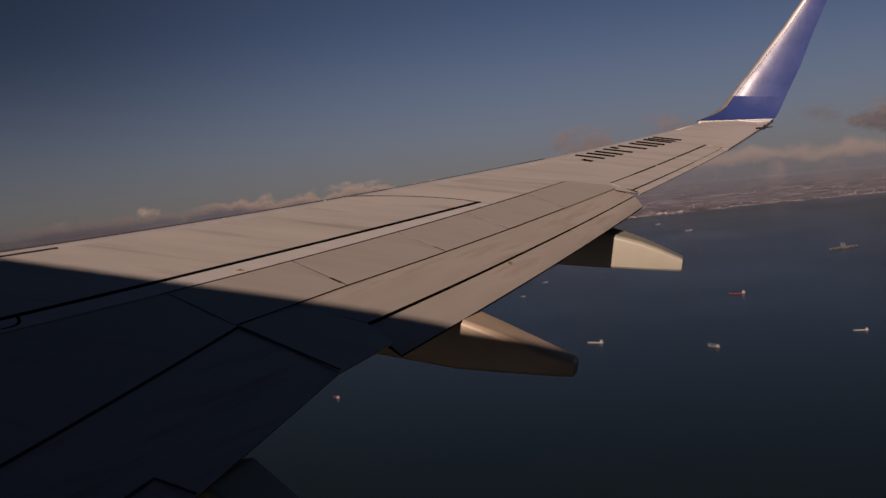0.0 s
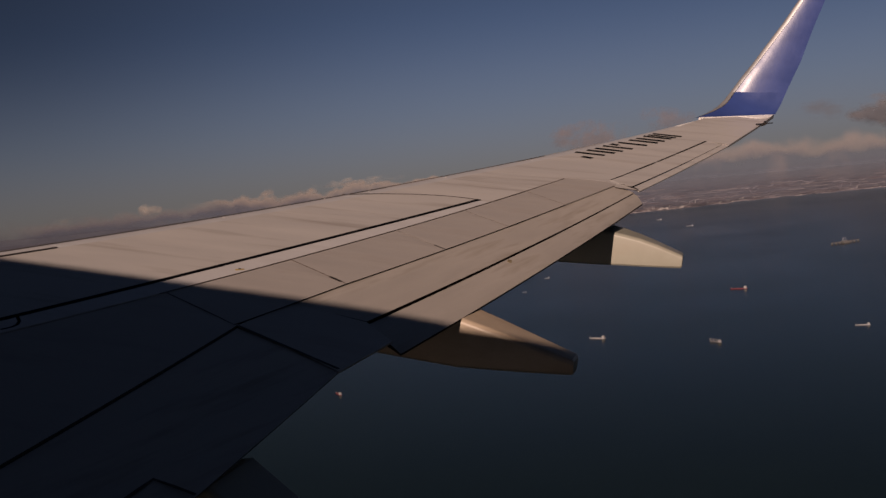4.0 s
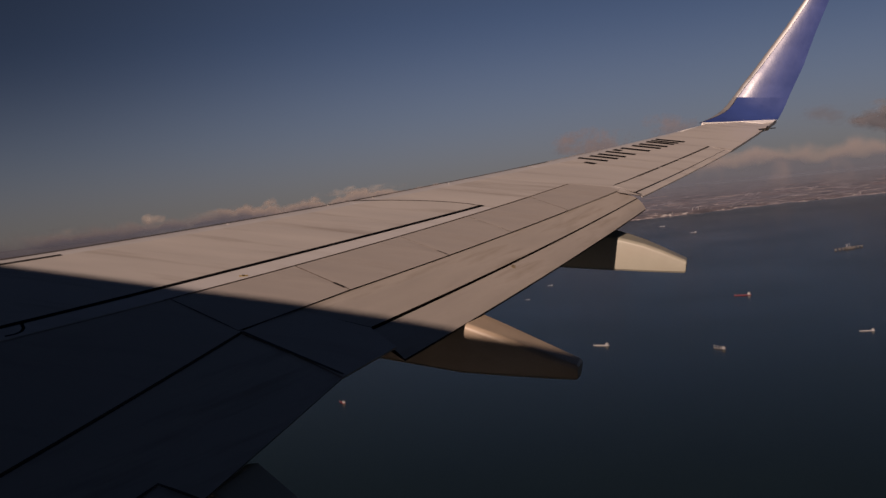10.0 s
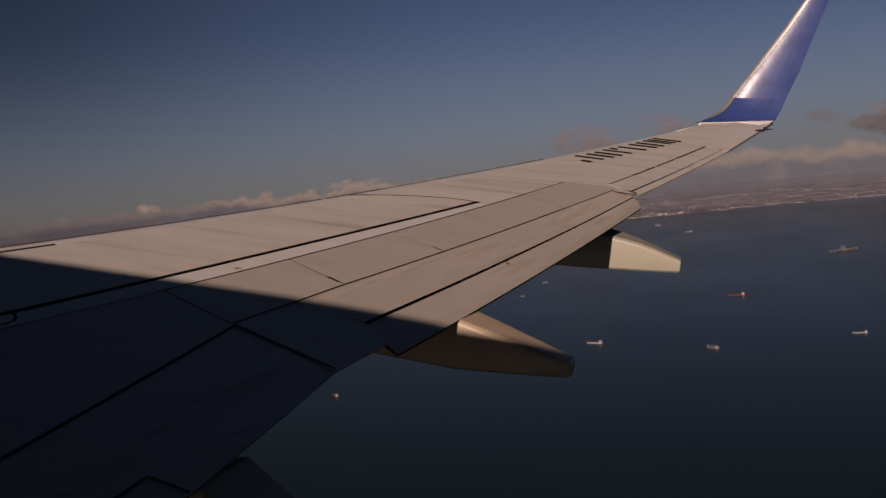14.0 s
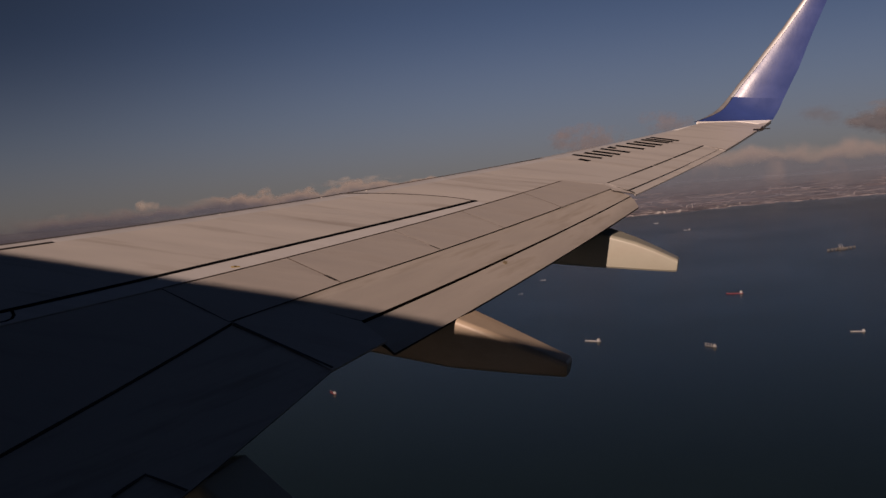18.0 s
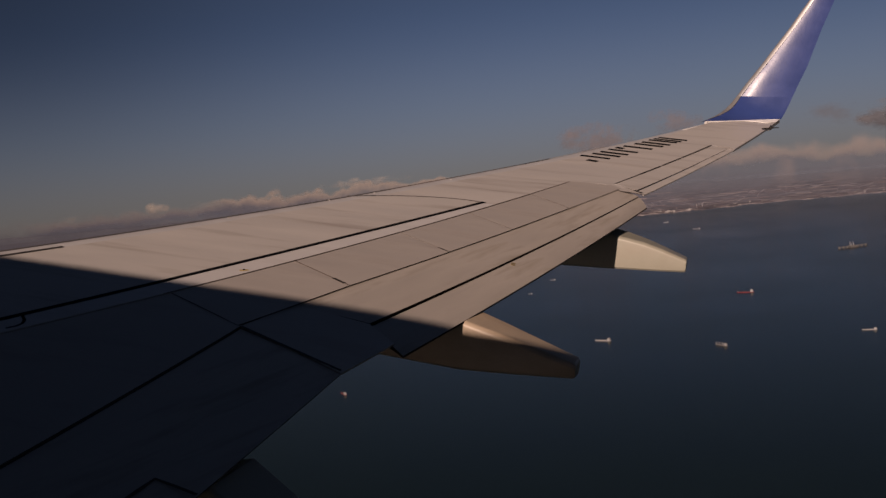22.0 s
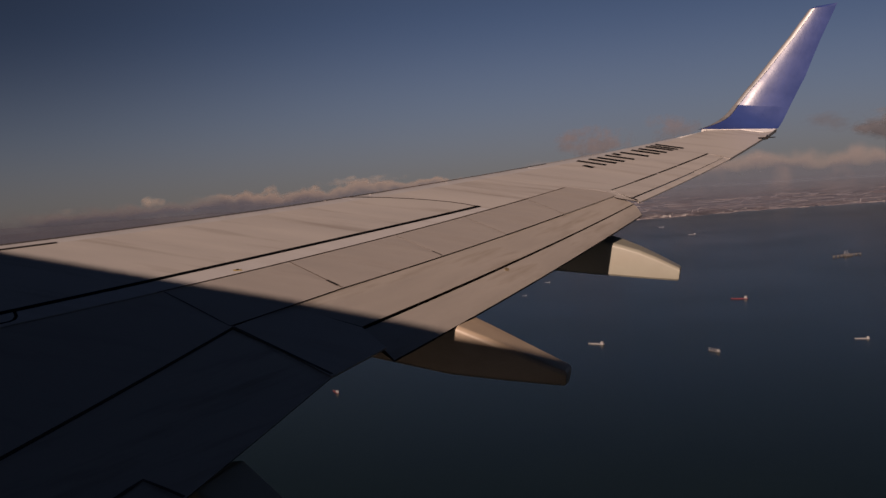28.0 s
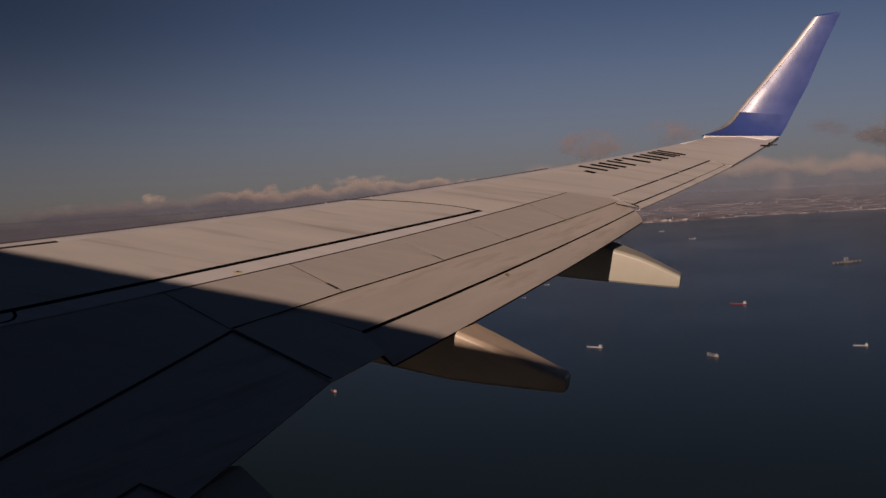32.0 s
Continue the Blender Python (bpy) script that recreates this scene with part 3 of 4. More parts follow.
winglet = part("winglet", loft("winglet", winglet_rings(panel_stations, 0, 1, False, 2), BLUE), airliner, "glossy blue upswept winglet")
part("winglet_blend", loft("winglet_blend", winglet_rings(blend_stations, 0, 1, True, 2), BLUE), winglet, "blue curved blend at the winglet's foot")
part("tip_cap", loft("tip_cap", winglet_rings(cap_stations, 0.0, 1.0), BLUE), winglet, "rounded dark blue winglet tip")
part("leading_edge_strip", loft("leading_edge_strip", winglet_rings(panel_stations, 0, 1, False, -1), STRIP), winglet, "bare polished metal leading edge")
part("leading_edge_strip", loft("leading_edge_strip", winglet_rings(blend_stations, 0, 1, True, -1), STRIP), winglet, "bare polished metal leading edge")
for rows, flat in ((panel_stations, False), (blend_stations, True)):
    part("strip_joint", loft("strip_joint", winglet_rings(rows, 0, 1, flat, 1), SEAL), winglet, "dark joint behind the metal leading edge")
part("winglet_root", slab("winglet_root", (5.846, 16.785, 0), (5.852, 16.79, 0), (6.90, 17.415, -0.004), (6.745, 16.785, -0.004), PAINT, 0.05, 8, 16, 0, 0.0, rim=PAINT), winglet,
     "light grey tip below the winglet")
# white ribbon paints the bright highlight along the tip's edge
part("tip_edge", ribbon("tip_edge", [(5.86 + 1.03 * k / 9, 16.79 + 0.625 * k / 9) for k in range(10)], 0.06, WHITE, 0.006, 0.005), winglet, "thin white painted edge highlight below the blue")
part("tip_patch", slab("tip_patch", (6.38, 17.085, 0.004), (6.90, 17.41, 0.004), (6.85, 17.21, 0.003), (6.71, 17.05, 0.004), WHITE, 0.004, 8, 4, 0, 0.0, rim=WHITE), winglet, "white patch on the wing tip's rear corner")


def rod(name, a, b, r0, r1, mat, n=8):
    a, b = Vector(a), Vector(b)
    d = (b - a).normalized()
    s = d.orthogonal().normalized()
    t = d.cross(s)
    return loft(name, [[p + (s * math.cos(2 * math.pi * k / n) + t * math.sin(2 * math.pi * k / n)) * q for k in range(n)] for p, q in ((a, r0), (a.lerp(b, 0.5), (r0 + r1) / 2), (b, r1))], mat)


part("static_wick", rod("static_wick", on(6.65, 16.56, 0.013), on(6.875, 16.745, 0.012), 0.010, 0.007, SEAL), winglet, "dark static discharge wick")
part("wick_base", rod("wick_base", on(6.762, 16.64, 0.01), on(6.768, 16.86, 0.004), 0.024, 0.010, SEAL), winglet, "dark foot of the static wick")

# registration on the skin, as plain bars
for y, c0, c1, w in ((13.74, 0.40, 0.53, 0.05), (13.955, 0.165, 0.53, 0.045), (14.125, 0.19, 0.54, 0.05), (14.27, 0.19, 0.54, 0.05), (14.45, 0.165, 0.54, 0.045), (14.60, 0.16, 0.26, 0.05),
                     (14.725, 0.17, 0.54, 0.05), (14.93, 0.175, 0.545, 0.05), (15.07, 0.175, 0.545, 0.05), (15.245, 0.155, 0.52, 0.045), (15.34, 0.155, 0.52, 0.04), (15.445, 0.15, 0.53, 0.045)):
    x0 = lead(y)
    part("marking_bar", ribbon("marking_bar", [(x0 + c0 + (c1 - c0) * k / 3, y + 0.02 - 0.045 * k / 3) for k in range(4)], w * 1.6, BLACK), wing, "black painted marking bar")

# hoist point: yellow patch with a dark plug, and small fittings on the slats
part("hoist_mark", ribbon("hoist_mark", [(3.0, 8.262), (3.025, 8.282), (3.05, 8.30)], 0.03, YELLOW, 0.0045, 0.0015), wing, "worn yellow patch round a dark plug")
part("hoist_plug", ribbon("hoist_plug", [(3.012, 8.283), (3.028, 8.291)], 0.018, BLACK, 0.0075, 0.003), wing)
for x, y in ((2.64, 10.69), (2.92, 11.17), (2.12, 9.67), (3.44, 12.09)):
    bm = bmesh.new()
    bmesh.ops.create_icosphere(bm, subdivisions=2, radius=0.008, matrix=Matrix.Translation(on(x, y, 0.0)) @ Matrix.Diagonal((1.6, 0.8, 0.4, 1)))
    me = bpy.data.meshes.new("slat_fitting")
    bm.to_mesh(me)
    bm.free()
    me.materials.append(PAINT)
    part("slat_fitting", me, wing)

# ---- fuselage with the one window that the camera looks out of ----
FZ, FR = 1.30, 1.90


def tube_point(x, a, r):
    taper = 1.0
    if x < -8:
        taper = max(0.05, 1 - ((-8 - x) / 5.2) ** 2.2)
    if x > 11:
        taper = max(0.08, 1 - ((x - 11) / 9.5) ** 1.4)
    return Vector((x, r * taper * math.sin(a), FZ + r * taper * math.cos(a)))


WIN_X, WIN_A = 6.40, math.atan2(1.83, 0.5)
wx0, wx1, wa0, wa1 = WIN_X - 0.17, WIN_X + 0.16, WIN_A - 0.115, WIN_A + 0.115
xs = sorted([-13.0, -12.5, -11.5, -10, -9, -8, -5, -2, 1, 4, 5.5, wx0, wx1, 7.5, 9, 11, 13, 15, 17, 19, 20])
angs = [wa0, wa1] + [wa1 + (2 * math.pi - (wa1 - wa0)) * i / 46 for i in range(1, 46)]


def shell(name, r, mat):
    verts = [tube_point(x, a, r) for x in xs for a in angs]
    faces = [f for i, f in enumerate(grid_faces(len(xs), len(angs), 0, True)) if not (i // len(angs) == xs.index(wx0) and i % len(angs) == 0)]
    faces += [tuple(range(len(angs)))[::-1], tuple(range((len(xs) - 1) * len(angs), len(xs) * len(angs)))]
    me = mesh_of(name, verts, faces, mat)
    me.shade_smooth()
    return me


fuselage = part("fuselage", shell("fuselage", FR, HULL), airliner, "pale grey painted fuselage skin")
part("cabin_lining", shell("cabin_lining", FR - 0.07, LINING), fuselage, "pale cabin lining")
ring_v, ring_f = [], []
for r in (FR + 0.002, FR - 0.072):
    for k in range(32):
        t = 2 * math.pi * k / 32
        for g in (1.0, 1.28):
            cx, cy = math.cos(t), math.sin(t)
            sx = math.copysign(abs(cx) ** 0.5, cx) * 0.125 * g
            sa = math.copysign(abs(cy) ** 0.5, cy) * 0.098 * g
            ring_v.append(tube_point(WIN_X - 0.005 + sx, WIN_A + sa, r))
for k in range(32):
    a, b, o = 2 * k, 2 * ((k + 1) % 32), 64
    ring_f += [(a, b, b + 1, a + 1), (o + a, o + a + 1, o + b + 1, o + b), (a, o + a, o + b, b), (a + 1, b + 1, o + b + 1, o + a + 1)]
part("window_frame", mesh_of("window_frame", ring_v, ring_f, RUBBER), fuselage, "dark rubber frame of the cabin window")


# ---- sea, land, distance ----
def disc(name, r, n, mat, z=0.0):
    verts, faces = [Vector((0, 0, z))], []
    radii = [200, 600, 1200, 2000, 3000, 4000, r]
    for q in radii:
        verts += [Vector((q * math.cos(2 * math.pi * i / n), q * math.sin(2 * math.pi * i / n), z)) for i in range(n)]
    for i in range(n):
        faces.append((0, 1 + i, 1 + (i + 1) % n))
    for k in range(len(radii) - 1):
        for i in range(n):
            a, b = 1 + k * n + i, 1 + k * n + (i + 1) % n
            faces.append((a, a + n, b + n, b))
    return mesh_of(name, verts, faces, mat)


SEA = material("sea_water", (0.005, 0.0105, 0.0096), 0.21, var=0.2, scale=0.004, stretch=(1, 1, 1), bump=0.5, bump_scale=0.2, spec=0.115)
SEA.node_tree.nodes["Principled BSDF"].inputs["IOR"].default_value = 1.33
for nd in SEA.node_tree.nodes:
    if nd.type == "BUMP":
        nd.inputs["Distance"].default_value = 0.3
water = tagged(new("water", disc("water", 4950, 128, SEA)), "dark blue-grey open sea with fine ripples", "sea", kind="structure")

# plain's base colour carries some lavender for the haze of distance
LAND = material("coastal_plain", (0.108, 0.099, 0.116), 0.9, var=0.3, scale=0.012, stretch=(1, 0.35, 1), dark=(0.045, 0.05, 0.058), dark_scale=(0.013, 0.012, 1), dark_amount=0.95)
# blue-grey of the distant haze is put into the hills' base colour
HILL = material("haze_tinted_hills", (0.088, 0.098, 0.122), 0.95, var=0.2, scale=0.004)
COAST = [(-60, 3000), (-30, 3000), (-12, 3080), (-6, 3150), (-2, 3230), (1, 3380), (4, 3450), (8, 3540), (11, 3620), (30, 3800), (60, 3900)]


def coast_r(az):
    for (a0, r0), (a1, r1) in zip(COAST, COAST[1:]):
        if a0 <= az <= a1:
            return r0 + (r1 - r0) * (az - a0) / (a1 - a0)
    return COAST[-1][1]


def plain_height(az, f):
    return 0.7 + 62 * f ** 1.3 + 5 * noise.noise(Vector((az * 0.8, f * 6, 3)))* f


verts, faces = [], []
NA, NR = 481, 14
for i in range(NA):
    az = -60 + 120 * i / (NA - 1)
    r0 = coast_r(az) + 60 * noise.noise(Vector((az * 1.3, 0, 0))) + 22 * noise.noise(Vector((az * 6, 4, 0)))
    for j in range(NR):
        f = j / (NR - 1)
        r = r0 + (4920 - r0) * f
        h = plain_height(az, f) if j else -0.5
        verts.append(Vector((r * math.sin(radians(az)), r * math.cos(radians(az)), h)))
land = tagged(new("ground", mesh_of("ground", verts, grid_faces(NA, NR), LAND, True)), "hazy brown coastal plain with towns", "land", kind="structure")

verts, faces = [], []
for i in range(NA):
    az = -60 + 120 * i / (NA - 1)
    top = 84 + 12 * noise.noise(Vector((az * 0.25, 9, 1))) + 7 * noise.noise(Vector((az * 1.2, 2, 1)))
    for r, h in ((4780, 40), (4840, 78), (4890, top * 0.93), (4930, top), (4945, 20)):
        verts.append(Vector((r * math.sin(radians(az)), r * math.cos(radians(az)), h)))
tagged(new("hills", mesh_of("hills", verts, grid_faces(NA, 5), HILL, True)), "haze-tinted grey hills along the horizon", "hills", kind="structure")


# ---- ships on the sea ----
RED = material("red_hull_paint", (0.13, 0.02, 0.03), 0.5, var=0.2, scale=0.4)
SHIP_WHITE = material("ship_white_paint", (0.23, 0.23, 0.235), 0.6, var=0.08, scale=0.5)
SHIP_GREY = material("ship_grey_paint", (0.10, 0.10, 0.105), 0.6, var=0.15, scale=0.4)
DECK_RED = material("red_oxide_deck", (0.09, 0.02, 0.026), 0.7, var=0.2, scale=0.6)
CONCRETE = material("weathered_concrete", (0.085, 0.083, 0.085), 0.85, var=0.15, scale=0.2)


def block(name, x0, x1, y0, y1, z0, z1, mat, cut=0.0):
    """A box with its upper edges drawn in."""
    verts = [(x0, y0, z0), (x1, y0, z0), (x1, y1, z0), (x0, y1, z0),
             (x0 + cut, y0 + cut, z1), (x1 - cut, y0 + cut, z1), (x1 - cut, y1 - cut, z1), (x0 + cut, y1 - cut, z1)]
    return mesh_of(name, [Vector(v) for v in verts], [(0, 3, 2, 1), (4, 5, 6, 7), (0, 1, 5, 4), (1, 2, 6, 5), (2, 3, 7, 6), (3, 0, 4, 7)], mat)


def pole(name, a, b, r, mat, n=6):
    a, b = Vector(a), Vector(b)
    d = (b - a).normalized()
    s = d.orthogonal().normalized()
    t = d.cross(s)
    rings = [[p + (s * math.cos(2 * math.pi * k / n) + t * math.sin(2 * math.pi * k / n)) * q for k in range(n)] for p, q in ((a, r), (b, r * 0.7))]
    return loft(name, rings, mat, False)


def ship(where, heading, length, hull_mat, deck_mat, cranes, label):
    """A cargo ship, bow along +x: hull, deck, hatches, stern house, funnel, mast, cranes."""
    L = length
    root = tagged(new("ship"), label, "ship", "ships on the bay")
    beam, free = 0.085 * L, 0.032 * L
    rings = []
    for f, w, rise in ((-0.5, 0.72, 0.0), (-0.46, 0.95, 0.0), (-0.2, 1.0, 0.0), (0.25, 1.0, 0.0), (0.38, 0.8, 0.15), (0.46, 0.4, 0.4), (0.5, 0.06, 0.55)):
        x, b, top = f * L, beam * w, free * (1 + rise)
        rings.append([Vector((x, -b, top)), Vector((x, b, top)), Vector((x * 0.985, b * 0.82, -0.4)), Vector((x * 0.985, -b * 0.82, -0.4))])
    part("hull", loft("hull", rings, hull_mat, False), root)
    part("deck", block("deck", -0.44 * L, 0.34 * L, -beam * 0.86, beam * 0.86, free, free + 0.006 * L, deck_mat, 0.02), root)
    house = part("deckhouse", block("deckhouse", -0.45 * L, -0.30 * L, -beam * 0.85, beam * 0.85, free, free + 0.10 * L, SHIP_WHITE, 0.004 * L), root, "white stern deckhouse")
    part("bridge", block("bridge", -0.38 * L, -0.31 * L, -beam, beam, free + 0.10 * L, free + 0.135 * L, SHIP_WHITE, 0.004 * L), house)
    part("funnel", block("funnel", -0.45 * L, -0.41 * L, -beam * 0.3, beam * 0.3, free + 0.10 * L, free + 0.17 * L, SHIP_GREY, 0.006 * L), root)
    part("mast", pole("mast", (-0.35 * L, 0, free + 0.135 * L), (-0.35 * L, 0, free + 0.2 * L), 0.006 * L, SHIP_WHITE), root)
    part("foremast", pole("foremast", (0.42 * L, 0, free), (0.42 * L, 0, free + 0.12 * L), 0.006 * L, SHIP_WHITE), root)
    for k in range(4):
        x = (-0.24 + 0.14 * k) * L
        part("hatch", block("hatch", x, x + 0.11 * L, -beam * 0.6, beam * 0.6, free + 0.006 * L, free + 0.022 * L, deck_mat, 0.006 * L), root)
    for k in range(cranes):
        x = (-0.12 + 0.24 * k) * L
        c = part("crane", pole("crane", (x, 0, free), (x, 0, free + 0.16 * L), 0.014 * L, SHIP_WHITE), root, "white deck crane")
        part("jib", pole("jib", (x, 0, free + 0.15 * L), (x + 0.14 * L, 0, free + 0.12 * L), 0.009 * L, SHIP_WHITE), c)
    root.matrix_world = pose(*where, 0, 0, heading)
    return root


ship((4.0, 1165.0, 0), 170, 19, RED, DECK_RED, 0, "long red tanker with a white stern house")
ship((-17.0, 836.0, 0), 132, 14, SHIP_GREY, SHIP_GREY, 3, "grey cargo ship with three white cranes")
ship((101.0, 884.0, 0), 176, 12, SHIP_WHITE, SHIP_WHITE, 0, "small white coaster on dark water")
ship((-290.4, 688.6, 0), 130, 12, RED, DECK_RED, 0, "small red cargo ship seen from astern")
ship((-119.3, 880.3, 0), 160, 16, SHIP_WHITE, SHIP_WHITE, 0, "pale tanker with a white stern house")
ship((-261.0, 1413.0, 0), 180, 8, SHIP_WHITE, SHIP_WHITE, 0, "tiny white boat far off")
ship((-263.0, 1260.0, 0), 180, 6, SHIP_WHITE, SHIP_WHITE, 0, "tiny white boat far off")

ship((-188.0, 2680.0, 0), 180, 14, SHIP_WHITE, SHIP_WHITE, 0, "tiny white boat far off")
ship((-95.0, 2330.0, 0), 175, 16, SHIP_WHITE, SHIP_GREY, 0, "tiny white boat far off")

# a sea berth: platform with a thin catwalk to both sides and loading arms
berth = tagged(new("sea_berth"), "pale sea berth platform with long catwalks", "jetty")
part("platform", block("platform", -6, 6, -4, 4, -0.5, 3.0, CONCRETE, 0.3), berth)
part("catwalk", block("catwalk", -27, 27, -0.7, 0.7, 1.8, 2.6, CONCRETE, 0.1), berth)
for x in (-26, -18, -11, 11, 18, 26):
    part("dolphin", block("dolphin", x - 1.2, x + 1.2, -1.4, 1.4, -0.5, 2.9, CONCRETE, 0.2), berth)
for x in (-4, -1.5, 2.5):
    part("loading_arm", pole("loading_arm", (x, 0, 2.9), (x - 1.2, 0, 8.5), 0.4, SHIP_WHITE), berth)
berth.matrix_world = pose(165, 1640, 0, 0, 0, 38)


# ---- towns and works along the coast ----
def patch_mat(name, low, middle, high, rough=0.8):
    """Each building or field takes a colour of its own between three."""
    m = bpy.data.materials.new(name)
    m.use_nodes = True
    n, l = m.node_tree.nodes, m.node_tree.links
    geo = n.new("ShaderNodeNewGeometry")
    rp = n.new("ShaderNodeValToRGB")
    e = rp.color_ramp.elements
    e[0].color, e[1].color = (*low, 1), (*high, 1)
    e.new(0.72).color = (*middle, 1)
    l.new(geo.outputs["Random Per Island"], rp.inputs[0])
    l.new(rp.outputs[0], n["Principled BSDF"].inputs["Base Color"])
    n["Principled BSDF"].inputs["Roughness"].default_value = rough
    return m


# town colours lean bluish too, with the distant haze mixed in
TOWN = patch_mat("town_walls_and_roofs", (0.05, 0.05, 0.062), (0.118, 0.1, 0.112), (0.27, 0.25, 0.255))
rnd = random.Random(7)


def plain_point(az, f):
    r0 = coast_r(az) + 60 * noise.noise(Vector((az * 1.3, 0, 0))) + 22 * noise.noise(Vector((az * 6, 4, 0)))
    r = r0 + (4920 - r0) * f
    return Vector((r * math.sin(radians(az)), r * math.cos(radians(az)), plain_height(az, f)))


# strips of fields, yards and streets, laid on the plain
verts, faces = [], []
for k in range(420):
    az, f = rnd.uniform(-15, 13), 0.02 + 0.6 * rnd.random() ** 1.5
    wide, deep, lean = rnd.uniform(0.25, 1.5), rnd.uniform(0.006, 0.022) * (1 + f), rnd.uniform(-0.012, 0.012)
    s = len(verts)
    for i in range(7):
        for j in range(2):
            verts.append(plain_point(az + wide * (i / 6 - 0.5), f + lean * i / 6 + deep * j) + Vector((0, 0, 0.9 + 0.0015 * k)))
    faces += grid_faces(7, 2, s)
FIELDS = patch_mat("patchwork_of_fields", (0.045, 0.05, 0.068), (0.155, 0.116, 0.122), (0.32, 0.275, 0.275))
fields = bpy.data.meshes.new("fields")
fields.from_pydata([tuple(v) for v in verts], [], faces)
fields.materials.append(FIELDS)
tagged(new("fields", fields), "brown and pale strips of fields and yards behind the coast", "fields", kind="stuff")

verts, faces = [], []
for k in range(6500):
    az = rnd.uniform(-14, 13)
    f = 0.012 + 0.55 * rnd.random() ** 1.8
    if noise.noise(Vector((az * 0.9, f * 9, 5))) < rnd.uniform(-0.5, 0.25):
        continue
    p = plain_point(az, f)
    w, d, h = rnd.uniform(3, 10) * (3.6 if rnd.random() < 0.16 else 1), rnd.uniform(1.5, 5), rnd.uniform(0.15, 0.6) * (2.2 if rnd.random() < 0.05 else 1)
    a = radians(-az + rnd.gauss(0, 12))
    ca, sa = math.cos(a), math.sin(a)
    s = len(verts)
    for z in (-2.0, h):
        for x, y in ((-w, -d), (w, -d), (w, d), (-w, d)):
            verts.append(Vector((p.x + (x * ca - y * sa) * 0.5, p.y + (x * sa + y * ca) * 0.5, p.z + z)))
    faces += [(s + 4, s + 5, s + 6, s + 7), (s, s + 1, s + 5, s + 4), (s + 1, s + 2, s + 6, s + 5), (s + 2, s + 3, s + 7, s + 6), (s + 3, s, s + 4, s + 7)]
town = bpy.data.meshes.new("town")
town.from_pydata([tuple(v) for v in verts], [], faces)
town.materials.append(TOWN)
tagged(new("town", town), "dense pale and brown town buildings along the coast", "buildings", kind="stuff")

WORKS = material("pale_factory_cladding", (0.23, 0.22, 0.22), 0.6, var=0.12, scale=0.1)
ROOF = material("grey_factory_roof", (0.26, 0.25, 0.25), 0.6, var=0.15, scale=0.1)
sheds = [(rnd.gauss(-3.9, 0.32), rnd.uniform(0.015, 0.06), rnd.uniform(5, 13), rnd.uniform(2.5, 4.5)) for k in range(9)]
sheds += [(rnd.gauss(-2.72, 0.10), rnd.uniform(0.015, 0.04), rnd.uniform(8, 16), rnd.uniform(3, 5)) for k in range(4)]
sheds += [(rnd.uniform(-1.8, 0.6), rnd.uniform(0.02, 0.09), rnd.uniform(4, 10), rnd.uniform(2, 3.5)) for k in range(7)]
sheds += [(rnd.uniform(0.8, 8.5), rnd.uniform(0.02, 0.10), rnd.uniform(4, 9), rnd.uniform(1.5, 2.5)) for k in range(6)]
sheds += [(-6.6, 0.36, 56, 4), (-5.5, 0.38, 44, 4)]
for az, f, w, h in sheds:
    wk = tagged(new("factory"), "pale factory shed on the waterfront" if f < 0.3 else "long white greenhouse shed inland", "factory", "waterfront sheds")
    part("wall", block("wall", -w / 2, w / 2, -5, 5, -2, h * 0.5, WORKS, 0), wk)
    part("roof", block("roof", -w / 2 - 0.3, w / 2 + 0.3, -5.3, 5.3, h * 0.5, h * 0.5 + 1.0, ROOF, 0.9), wk)
    p = plain_point(az, f)
    wk.matrix_world = pose(p.x, p.y, p.z, 0, 0, -az + rnd.uniform(-12, 12))
for az, f, h in ((-1.99, 0.10, 13), (-2.3, 0.12, 7), (-3.4, 0.08, 7), (6.4, 0.05, 11)):
    ch = tagged(new("chimney"), "tall pale works chimney", "chimney", "works chimneys")
    part("shaft", pole("shaft", (0, 0, -1), (0, 0, h), 1.1, WORKS, 10), ch)
    part("rim", pole("rim", (0, 0, h), (0, 0, h + 0.8), 1.0, RED, 10), ch)
    p = plain_point(az, f)
    ch.matrix_world = pose(p.x, p.y, p.z)


